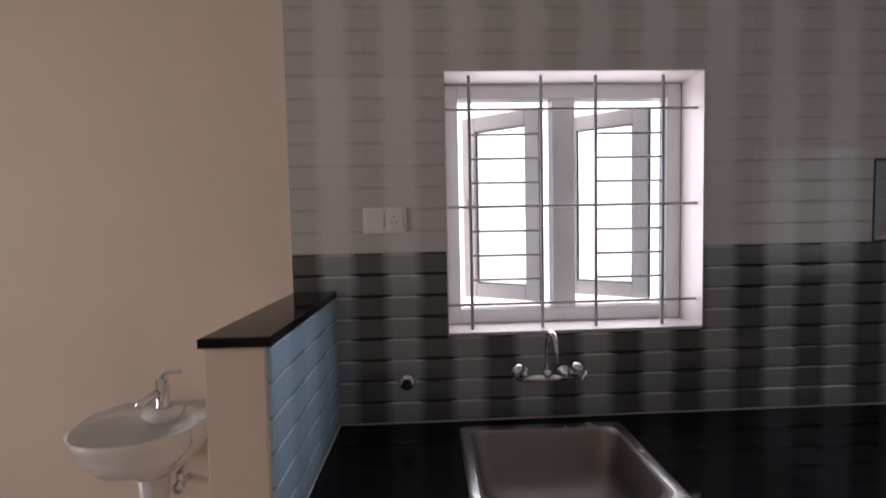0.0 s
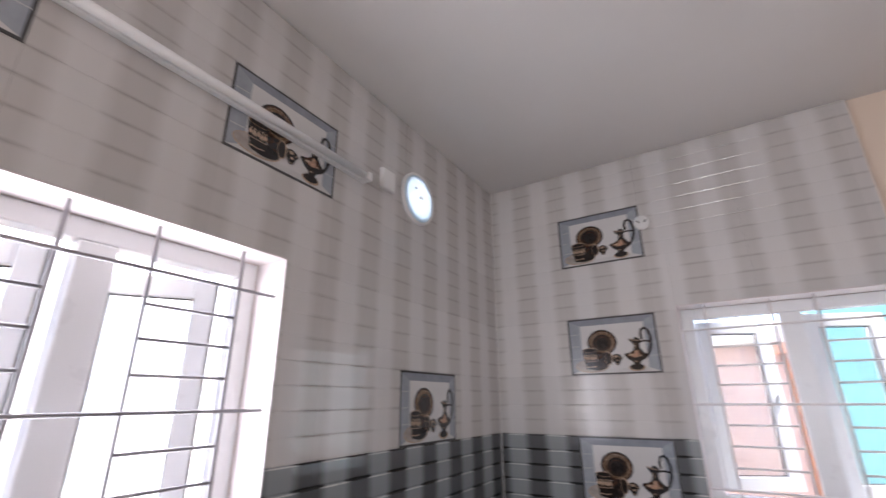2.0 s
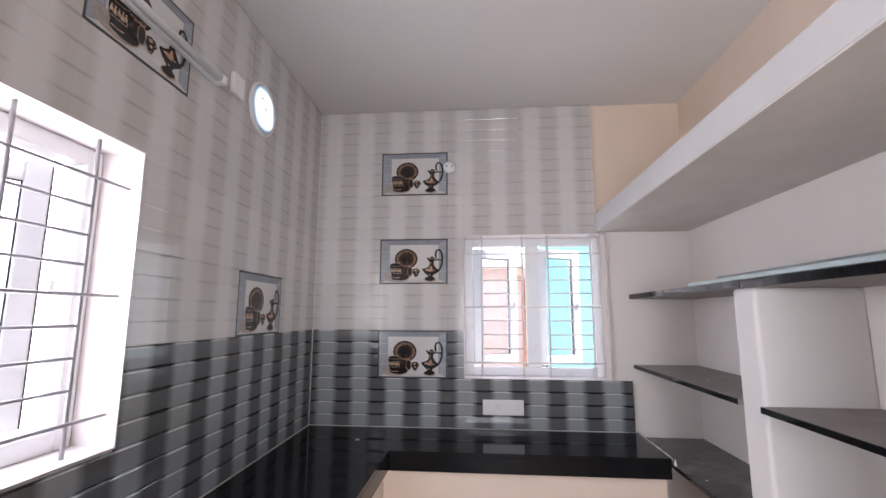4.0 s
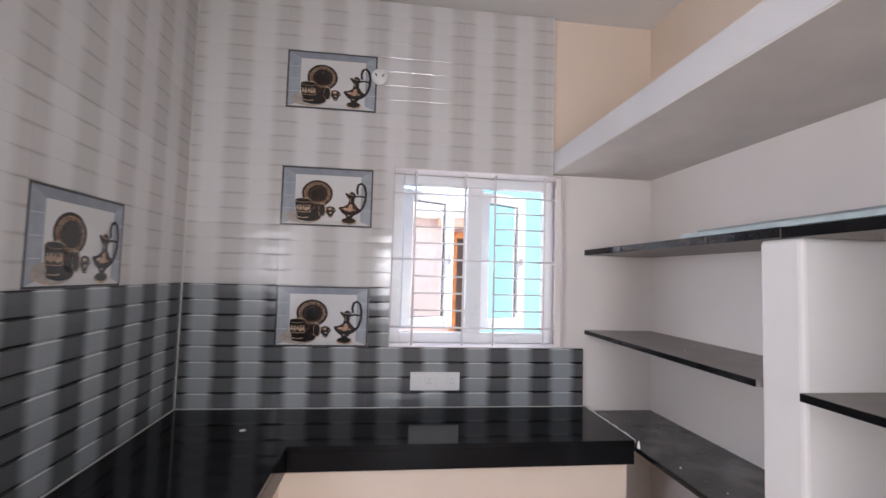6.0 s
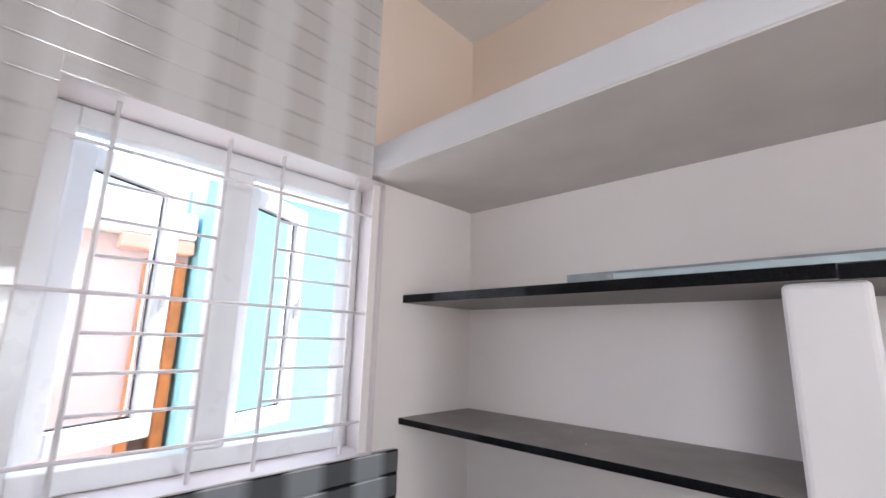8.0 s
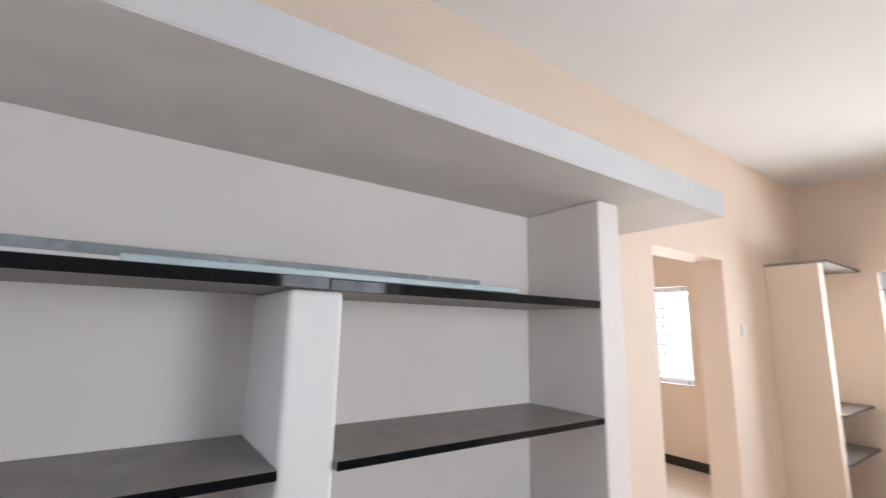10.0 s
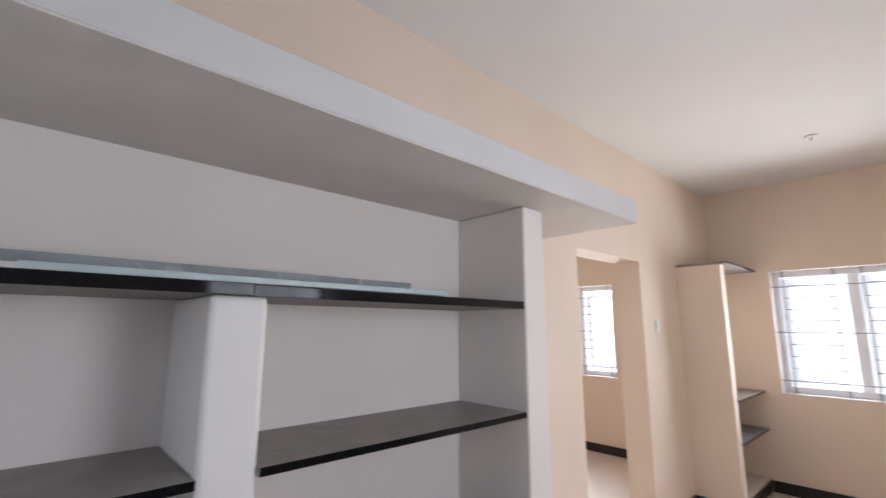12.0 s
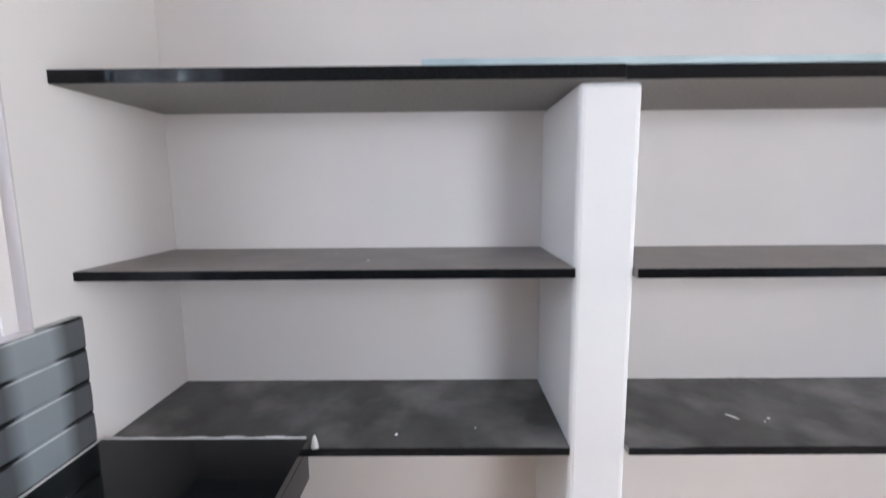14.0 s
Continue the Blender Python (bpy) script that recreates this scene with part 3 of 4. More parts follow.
def house(name, m, w, d, h, mat, label, doors=(), wins=(), roof=OUTROOF):
    """A neighbouring house; its face is the local -y side."""
    ob = thing(name, m, label, "house")
    holes = [(a, b, 0.02, c) for a, b, c in doors] + list(wins)
    part("front_wall", pierced([-w / 2, w / 2], [0, h], 0, 0.25, holes), mat, ob)
    part("body", box(-w / 2, w / 2, 0.30, d, 0, h), mat, ob)
    part("roof", box(-w / 2, w / 2, -0.1, d + 0.1, h + 0.002, h + 0.15, 0.02), roof, ob)
    for a, b, c in doors:
        fr = framed("door_frame", a, b, 0.02, c, -0.02, 0.12, 0.05, TEAK, ob, 0.006, "varnished orange teak door frame")
        part("door_leaf", box(a + 0.052, b - 0.052, 0.04, 0.08, 0.09, c - 0.052, 0.004), DARKWOOD, fr, "dark brown door leaf")
        lin = box(a - 0.12, b, -0.10, -0.001, c + 0.03, c + 0.10, 0.008)
        add_box(lin, a - 0.09, b, -0.07, -0.002, c + 0.101, c + 0.15, 0.008)
        part("door_cornice", lin, OUTPEACH, ob, "moulded peach cornice over the door")
    for a, b, c, e in wins:
        fr = framed("house_window", a, b, c, e, 0.08, 0.14, 0.06, UPVC, ob)
        part("pane", box(a + 0.061, b - 0.061, 0.10, 0.11, c + 0.061, e - 0.061), GLASS, fr)
    return ob


house("neighbour_house", pose(2.0, 5.2, -0.5, 0, 0, 0), 9, 6, 6.2, OUTWHITE, "white rendered neighbouring house behind the kitchen", wins=((2.2, 3.4, 1.2, 2.4),))
house("aqua_house", pose(3.9, -1.87, -0.5, 0, 0, -90), 3.48, 5, 2.75, OUTBLUE, "pale aqua rendered neighbouring house", roof=OUTWHITE)
house("pink_house", pose(4.0, 1.62, -0.5, 0, 0, -90), 3.46, 5, 2.4, OUTPINK, "pale pink rendered house with a teak door frame", doors=((1.53, 1.725, 2.3),), roof=OUTWHITE)
house("far_house", pose(-14, 1.5, -0.5, 0, 0, 90), 9, 7, 4.2, OUTWHITE, "white house across the open plot")

# ---- paint changes on the shelf wall ----
structure("shelf_back_wall", box(END[1], EPL - 0.005, SOUTH, SOUTH + 0.004, 0, 2.005), CREAM, label="pale cream back wall of the shelves")
structure("shelf_side_wall", box(EPL - 0.004, EPL, SOUTH, -0.30, 0, 2.005), CREAM, label="pale cream side wall of the shelves")

# ---- corner shelf unit in the far room end ----
structure("shelf_side_panel", box(PANEL[0], PANEL[1], SOUTH + 0.001, PANEL[2], 0, PANEL[3], 0.004), PEACH, label="peach plastered upright of the corner shelves", category="partition")
structure("shelf_plinth", box(WEST + 0.001, PANEL[0] - 0.001, SOUTH + 0.001, PANEL[2] - 0.014, 0, 0.12, 0.003), FLOOR, label="low tiled plinth under the corner shelves", category="plinth")
for z in (0.56, 0.90):
    stone_shelf(WEST + 0.002, PANEL[0] - 0.001, SOUTH + 0.002, PANEL[2] + 0.02, z, "grey granite shelf in the far corner unit")
stone_shelf(WEST + 0.002, PANEL[1], SOUTH + 0.002, PANEL[2] + 0.05, PANEL[3] + 0.021, "granite slab capping the far corner shelves")


# ---- kitchen sink ----
def rounded_loop(x0, x1, y0, y1, r, z, k=5):
    out = []
    for cx, cy, a0 in ((x1 - r, y1 - r, 0), (x0 + r, y1 - r, 90), (x0 + r, y0 + r, 180), (x1 - r, y0 + r, 270)):
        for i in range(k + 1):
            a = radians(a0 + 90 * i / k)
            out.append(Vector((cx + r * math.cos(a), cy + r * math.sin(a), z)))
    return out


def loft(loops, cap_first=False, cap_last=True):
    bm = bmesh.new()
    rings = [[bm.verts.new(p) for p in lp] for lp in loops]
    n = len(rings[0])
    for a, b in zip(rings, rings[1:]):
        for i in range(n):
            bm.faces.new((a[i], a[(i + 1) % n], b[(i + 1) % n], b[i]))
    if cap_first:
        bm.faces.new(rings[0])
    if cap_last:
        bm.faces.new(rings[-1])
    return bm


def sink():
    cx, cy = (SINK[0] + SINK[1]) / 2, (SINK[2] + SINK[3]) / 2
    w, d = (SINK[1] - SINK[0]) / 2, (SINK[3] - SINK[2]) / 2
    ob = thing("kitchen_sink", pose(cx, cy, COUNTER), "stainless steel single bowl sink set in the counter", "sink")
    bowl = [rounded_loop(-w, w, -d, d, 0.03, 0.0008), rounded_loop(-w, w, -d, d, 0.03, 0.004), rounded_loop(-w + 0.006, w - 0.006, -d + 0.006, d - 0.006, 0.028, 0.006),
            rounded_loop(-w + 0.03, w - 0.03, -d + 0.03, d - 0.03, 0.04, 0.004), rounded_loop(-w + 0.042, w - 0.042, -d + 0.042, d - 0.042, 0.06, -0.006),
            rounded_loop(-w + 0.05, w - 0.05, -d + 0.05, d - 0.05, 0.06, -0.12), rounded_loop(-w + 0.075, w - 0.075, -d + 0.075, d - 0.075, 0.05, -0.165), rounded_loop(-w + 0.16, w - 0.16, -d + 0.16, d - 0.16, 0.05, -0.172)]
    part("bowl", loft(bowl[3:]), STEEL, ob, smooth=True)
    part("rim", loft(bowl[:4], False, False), RIMSTEEL, ob, "steel rim with its highlight put into the colour", smooth=True)
    part("drain", lathe([(0.0, -0.168), (0.02, -0.168), (0.022, -0.166), (0.042, -0.1665), (0.044, -0.1705)], 20), CHROME, ob, "chrome drain", smooth=True)


sink()


def wall_mixer():
    ob = thing("wall_mixer_tap", NORTH @ pose(0.437 - 0.45, -0.002, 0.922), "chrome wall mixer tap with a gooseneck spout", "tap")
    part("body", cyl((-0.085, -0.055, 0), (0.085, -0.055, 0), 0.013), CHROME, ob, smooth=True)
    for s in (-1, 1):
        part("wall_flange", lathe([(0.0, 0), (0.03, 0.0), (0.028, 0.008), (0.013, 0.012), (0.013, 0.05), (0.0, 0.055)], 16, Matrix.Translation((s * 0.075, 0, 0)) @ Matrix.Rotation(radians(90), 4, "X")), CHROME, ob, smooth=True)
        part("valve_handle", lathe([(0.0, 0.0), (0.015, 0.0), (0.017, 0.012), (0.026, 0.018), (0.028, 0.034), (0.02, 0.045), (0.0, 0.047)], 14, Matrix.Translation((s * 0.088, -0.056, 0.012)) @ Matrix.Rotation(radians(s * 40), 4, "Y")), CHROME, ob, "round chrome handle", smooth=True)
    pts = [(0, -0.055, 0.01), (0, -0.055, 0.10)] + [(0.012 * k / 8, -0.055 - 0.035 * (1 - math.cos(math.pi * k / 8)), 0.10 + 0.05 * math.sin(math.pi * k / 8) + 0.02 * min(1, k / 4)) for k in range(1, 9)] + [(0.014, -0.127, 0.075)]
    part("spout", pipe(pts, 0.0095, 12), CHROME, ob, smooth=True)
    part("collar", cyl((0, -0.055, 0.005), (0, -0.055, 0.03), 0.016), CHROME, ob, smooth=True)
    part("spray_lever", pipe([(0.10, -0.06, -0.01), (0.115, -0.075, 0.0), (0.13, -0.085, 0.03)], 0.006, 8), CHROME, ob, smooth=True)


wall_mixer()


def pipe_cap():
    ob = thing("water_outlet_cap", NORTH @ pose(-0.05 - 0.45, 0, 0.905), "dark capped water outlet on the tiled wall", "pipe cap")
    r = Matrix.Rotation(radians(90), 4, "X")
    part("flange", lathe([(0.0, 0.001), (0.03, 0.001), (0.03, 0.004), (0.022, 0.010), (0.0, 0.012)], 20, r), CHROME, ob, smooth=True)
    part("plug", lathe([(0.0, 0.011), (0.017, 0.011), (0.017, 0.024), (0.0, 0.026)], 12, r), DARK, ob, "dark plug")


pipe_cap()


def counter_plug():
    ob = thing("counter_hole_cover", pose(2.335, 1.19, COUNTER), "small round pale cap on the granite counter", "cap")
    part("cap", lathe([(0.013, 0.0006), (0.013, 0.002), (0.010, 0.003), (0.0, 0.003)], 18), FASCIA, ob, smooth=True)


counter_plug()


# ---- wash basin beyond the partition ----
def basin():
    m = NORTH @ pose(-0.882 - 0.45, PLASTER - 0.001, 0)
    ob = thing("wash_basin", m, "white ceramic wash basin with pedestal fixed to the wall", "wash basin")

    def d_loop(s, z, cy=-0.15, k=22):
        out = []
        for i in range(k):
            a = math.pi * (1 + i / (k - 1))
            out.append((0.205 * math.copysign(abs(math.cos(a)) ** 0.85, math.cos(a)), -0.09 - 0.25 * abs(math.sin(a))))
        back = [(0.205 - 0.41 * i / 9, 0.0) for i in range(1, 9)]
        return [Vector((x * s, cy + (y - cy) * s, z)) for x, y in out + back]

    def o_loop(rx, ry, z, cy=-0.198):
        """Oval of the bowl's mouth, point for point beside d_loop."""
        return [Vector((rx * math.cos(a), cy + ry * math.sin(a), z)) for a in [math.pi * (1 + i / 21) for i in range(22)] + [math.pi * i / 9 for i in range(1, 9)]]

    shell = [d_loop(0.22, 0.665, -0.12), d_loop(0.38, 0.680, -0.08), d_loop(0.66, 0.718, -0.03), d_loop(0.90, 0.790, 0), d_loop(0.985, 0.838, 0), d_loop(1.0, 0.852, 0), d_loop(0.985, 0.860, -0.01),
             o_loop(0.190, 0.131, 0.858), o_loop(0.182, 0.124, 0.850), o_loop(0.165, 0.112, 0.79), o_loop(0.115, 0.08, 0.732), o_loop(0.04, 0.03, 0.722)]
    part("bowl", loft(shell, True, True), CERAMIC, ob, smooth=True)
    part("tap_ledge", lathe([(0.0, 0.826), (0.050, 0.828), (0.064, 0.848), (0.066, 0.860), (0.060, 0.869), (0.0, 0.871)], 24, Matrix.Translation((0.02, -0.085, 0)), 1.0, 0.85), CERAMIC, ob, "raised ceramic ledge under the tap", smooth=True)
    part("drain", lathe([(0.0, 0.7255), (0.02, 0.7255), (0.022, 0.723), (0.0, 0.7225)], 14, Matrix.Translation((0, -0.198, 0))), CHROME, ob)
    part("pedestal", lathe([(0.0, 0.0), (0.075, 0.0), (0.066, 0.05), (0.045, 0.2), (0.036, 0.5), (0.048, 0.66), (0.0, 0.67)], 20, Matrix.Translation((0, -0.12, 0))), CERAMIC, ob, smooth=True)


basin()


def basin_tap():
    ob = thing("basin_tap", NORTH @ pose(-0.862 - 0.45, PLASTER - 0.085, 0.8715), "chrome single-lever tap standing on the wash basin", "tap")
    part("body", lathe([(0.0, 0.0), (0.026, 0.0), (0.024, 0.008), (0.021, 0.012), (0.020, 0.095), (0.0, 0.10)], 18), CHROME, ob, smooth=True)
    part("spout", pipe([(0, 0, 0.055), (-0.015, -0.03, 0.05), (-0.032, -0.066, 0.038), (-0.036, -0.074, 0.028)], 0.014, 12), CHROME, ob, smooth=True)
    part("lever", pipe([(0, 0, 0.10), (0.005, 0.0, 0.115), (0.02, 0.0, 0.118), (0.06, 0.01, 0.118)], 0.007, 10), CHROME, ob, smooth=True)


basin_tap()


def angle_valve():
    ob = thing("angle_valve", NORTH @ pose(-0.835 - 0.45, PLASTER, 0.585), "chrome angle valve with its hose under the basin", "valve")
    part("body", pipe([(0, 0, 0), (0, -0.05, 0), (0, -0.06, 0.005), (0, -0.06, 0.05)], 0.012, 10), CHROME, ob, smooth=True)
    part("knob", lathe([(0.0, 0.0), (0.018, 0.0), (0.02, 0.02), (0.0, 0.024)], 12, Matrix.Translation((0, -0.06, 0)) @ Matrix.Rotation(radians(90), 4, "X")), CHROME, ob, smooth=True)
    part("hose", pipe([(0, -0.06, 0.05), (0.02, -0.065, 0.07), (0.0, -0.08, 0.10), (-0.06, -0.10, 0.11)], 0.006, 8), PLASTIC, ob, smooth=True)


angle_valve()


# ---- electrical fittings ----
def switch_board(m, w, h, modules, label):
    """m: on the wall, local y into the wall, centre of the plate."""
    ob = thing("switch_board", m, label, "switch", "switch boards")
    part("plate", box(-w / 2, w / 2, -0.010, -0.001, -h / 2, h / 2, 0.003), PLASTIC, ob)
    mw = (w - 0.02) / len(modules)
    for i, k in enumerate(modules):
        x0 = -w / 2 + 0.01 + i * mw
        if k == "rocker":
            bm = box(x0 + 0.002, x0 + mw - 0.002, -0.015, -0.0105, -h / 2 + 0.018, h / 2 - 0.018, 0.002)
            part("rocker_switch", bm, PLASTIC, ob)
        else:
            bm = box(x0 + 0.002, x0 + mw - 0.002, -0.0125, -0.0105, -h / 2 + 0.012, h / 2 - 0.012, 0.001)
            s = part("socket", bm, PLASTIC, ob)
            hb = bmesh.new()
            for dx, dz in ((0, 0.012), (-0.008, -0.008), (0.008, -0.008)):
                add_cyl(hb, (x0 + mw / 2 + dx, -0.0131, dz), (x0 + mw / 2 + dx, -0.0126, dz), 0.0028, seg=8)
            part("socket_holes", hb, SHADE, s)


switch_board(NORTH @ pose(-0.112 - 0.45, 0, 1.480), 0.15, 0.09, ("rocker", "socket"), "white switch and socket plate on white tiles")
switch_board(EASTM @ pose(-0.347, 0, 0.893), 0.255, 0.092, ("rocker", "socket", "rocker", "socket"), "long white switch and socket plate on grey tiles")
switch_board(pose(-1.95, SOUTH, 1.50, 0, 0, 180), 0.07, 0.09, ("rocker",), "small white switch plate on the cream wall")


def wall_rose(m, label):
    ob = thing("ceiling_rose", m, label, "ceiling rose", "round wiring covers")
    part("cover", lathe([(0.042, 0.0005), (0.043, 0.005), (0.036, 0.012), (0.0, 0.014)], 24), PLASTIC, ob, smooth=True)
    for dx, a in ((-0.015, -1), (0.015, 1)):
        part("wire_stub", pipe([(dx, 0, 0.013), (dx + a * 0.003, 0.002, 0.022), (dx + a * 0.008, 0.006, 0.028)], 0.003, 6), DARK, ob)


wall_rose(pose(1.28, 0.70, CEIL, 180), "white round ceiling wiring cover with two wire ends")
wall_rose(pose(-2.25, 0.235, CEIL, 180), "white round ceiling wiring cover in the dining end")
wall_rose(EASTM @ pose(-0.684, 0, 2.468, 90), "white round wiring cover on the picture tile")


def tube_light(m, length, label):
    ob = thing("tube_light", m, label, "tube light", "tube lights")
    h = length / 2
    part("batten", box(-h, h, -0.022, -0.001, -0.016, 0.016, 0.004), TUBE, ob)
    part("tube", cyl((-h + 0.02, -0.036, 0), (h - 0.02, -0.037, 0), 0.0145, seg=16), TUBE, ob, "unlit white lamp tube", smooth=True)
    for s in (-1, 1):
        part("end_cap", box(s * h - 0.014, s * h + 0.014, -0.054, -0.0005, -0.018, 0.018, 0.005), PLASTIC, ob)


tube_light(NORTH @ pose(0.785 - 0.45, -0.001, 2.424), 1.13, "unlit white tube light batten across the tiled wall")
tube_light(NORTH @ pose(-2.50 - 0.45, PLASTER, 2.50), 1.2, "unlit white tube light batten on the peach wall")


def junction_box():
    ob = thing("junction_box", NORTH @ pose(1.512 - 0.45, 0, 2.487), "small square white junction box on the tiled wall", "junction box")
    part("box", box(-0.045, 0.045, -0.02, -0.001, -0.05, 0.05, 0.004), PLASTIC, ob)
    part("cover", box(-0.041, 0.041, -0.0235, -0.0205, -0.046, 0.046, 0.001), PLASTIC, ob)


junction_box()


def vent_cover():
    ob = thing("vent_cover", NORTH @ pose(1.760 - 0.45, -0.001, 2.495), "round pale translucent vent cover high on the tiled wall", "vent cover")
    r = Matrix.Rotation(radians(90), 4, "X")
    part("flange", lathe([(0.120, 0.0), (0.135, 0.0), (0.136, 0.010), (0.132, 0.016), (0.124, 0.017), (0.120, 0.012)], 40, r), PLASTIC, ob, smooth=True)
    part("collar", lathe([(0.128, 0.0005), (0.128, 0.004), (0.100, 0.004), (0.100, 0.0005), (0.128, 0.0005)], 40, r), PLASTIC, ob, "round collar behind the disc")
    part("disc", lathe([(0.1215, 0.010), (0.118, 0.016), (0.08, 0.020), (0.0, 0.022)], 40, r), VENTDISC, ob, "thin translucent plastic disc", smooth=True)
    part("clip", box(-0.012, 0.012, -0.034, -0.0225, -0.004, 0.004, 0.002), PLASTIC, ob)
    part("clip", box(-0.05, -0.035, -0.034, -0.0215, 0.035, 0.043, 0.002), TUBE, ob)


vent_cover()


# ---- wall tiles ----
TILE_CACHE = {}


def tile_mesh(a, b, c, d, mat, groove):
    """Brick-relief tile from a to b and c to d, within a grid cell whose corner is the origin; rows every 75 mm."""
    key = (round(a, 4), round(b, 4), round(c, 4), round(d, 4), mat.name)
    if key in TILE_CACHE:
        return TILE_CACHE[key]
    g = 0.0002
    a, b, c, d = a + g, b - g, c + g, d - g
    bev = 0.006 if groove > 0.002 else 0.003
    prof = [(c, groove)]
    k = 0
    while k * ROW < d:
        lo, hi = max(c, k * ROW), min(d, (k + 1) * ROW)
        if hi - lo > 0.012:
            prof += [(lo + bev, 0.0), ((lo + hi) / 2, -0.0006), (hi - bev, 0.0), (hi, groove)]
        k += 1
    verts, faces = [], []
    for z, y in prof:
        verts += [(a, y, z), (b, y, z)]
    n = len(prof)
    for i in range(n - 1):
        faces.append((2 * i, 2 * i + 1, 2 * i + 3, 2 * i + 2))
    base = len(verts)
    verts += [(a, 0.009, c), (b, 0.009, c), (b, 0.009, d), (a, 0.009, d)]
    faces += [(0, base, base + 1, 1), (2 * n - 2, 2 * n - 1, base + 2, base + 3)]
    faces.append(tuple([2 * i for i in range(n)] + [base + 3, base]))
    faces.append(tuple([2 * i + 1 for i in range(n - 1, -1, -1)] + [base + 1, base + 2]))
    me = bpy.data.meshes.new("tile")
    me.from_pydata(verts, [], faces)
    me.materials.append(mat)
    TILE_CACHE[key] = me
    return me


def minus(rect, hole):
    """What is left of a rectangle (u0, u1, v0, v1) beside a hole, as rectangles."""
    u0, u1, v0, v1 = rect
    h0, h1, k0, k1 = max(u0, hole[0]), min(u1, hole[1]), max(v0, hole[2]), min(v1, hole[3])
    if h0 >= h1 or k0 >= k1:
        return [rect]
    out = [(u0, h0, v0, v1), (h1, u1, v0, v1), (h0, h1, v0, k0), (h0, h1, k1, v1)]
    return [r for r in out if r[1] - r[0] > 0.012 and r[3] - r[2] > 0.012]


def tiled(name, m, u_range, v_range, u_origin, holes, pictures, grey_to, label, low=TILE_GREY):
    """Tiles on a wall plane; holes are left free, pictures are grid cells (i, j) kept for picture tiles."""
    bed = pierced([u_range[0], u_range[1]], [v_range[0], v_range[1]], 0.0095, PLASTER - 0.0005, [(max(h[0], u_range[0] - 1), min(h[1], u_range[1]), h[2], min(h[3], v_range[1])) for h in holes])
    wall = structure(name, bed, GROUT, m, label, "wall tiling")
    i0 = math.floor((u_range[0] - u_origin) / TILE_W)
    i1 = math.ceil((u_range[1] - u_origin) / TILE_W)
    j1 = math.ceil((v_range[1] - COUNTER) / TILE_H)
    for i in range(i0, i1):
        for j in range(j1):
            if (i, j) in pictures:
                continue
            ou, ov = u_origin + i * TILE_W, COUNTER + j * TILE_H
            rects = [(max(ou, u_range[0]), min(ou + TILE_W, u_range[1]), max(ov, v_range[0]), min(ov + TILE_H, v_range[1]))]
            if rects[0][1] - rects[0][0] < 0.01 or rects[0][3] - rects[0][2] < 0.01:
                continue
            for h in holes:
                rects = [q for r in rects for q in minus(r, h)]
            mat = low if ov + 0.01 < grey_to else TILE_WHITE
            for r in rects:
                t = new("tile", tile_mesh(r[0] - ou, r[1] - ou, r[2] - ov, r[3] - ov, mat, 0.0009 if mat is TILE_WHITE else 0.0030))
                t.parent = wall
                t.location = (ou, 0, ov)
    return wall


NU = -0.618
EU = -1.154
GREY_TO = COUNTER + 2 * TILE_H
N_PICS = {(0, 5), (2, 5), (4, 2)}
E_PICS = {(0, 1), (0, 3), (0, 5)}


# ---- picture tiles ----
def flat(points, y):
    """A thin printed shape 0.3 mm deep from outline points (x, z)."""
    bm = bmesh.new()
    vs = [bm.verts.new((x, y, z)) for x, z in points]
    f = bm.faces.new(vs)
    r = bmesh.ops.extrude_face_region(bm, geom=[f])
    bmesh.ops.translate(bm, verts=[v for v in r["geom"] if isinstance(v, bmesh.types.BMVert)], vec=(0, 0.0003, 0))
    return bm


def oval(cx, cz, rx, rz, k=22, a0=0.0, a1=360.0):
    return [(cx + rx * math.cos(radians(a0 + (a1 - a0) * i / k)), cz + rz * math.sin(radians(a0 + (a1 - a0) * i / k))) for i in range(k)]


def stroke_shape(pts, w):
    """Outline of a bent ribbon along pts, of width w."""
    left, right = [], []
    for i, p in enumerate(pts):
        q0, q1 = Vector(pts[max(i - 1, 0)]), Vector(pts[min(i + 1, len(pts) - 1)])
        d = (q1 - q0).normalized()
        nrm = Vector((-d.y, d.x)) * w / 2
        left.append(tuple(Vector(p) + nrm))
        right.append(tuple(Vector(p) - nrm))
    return left + right[::-1]


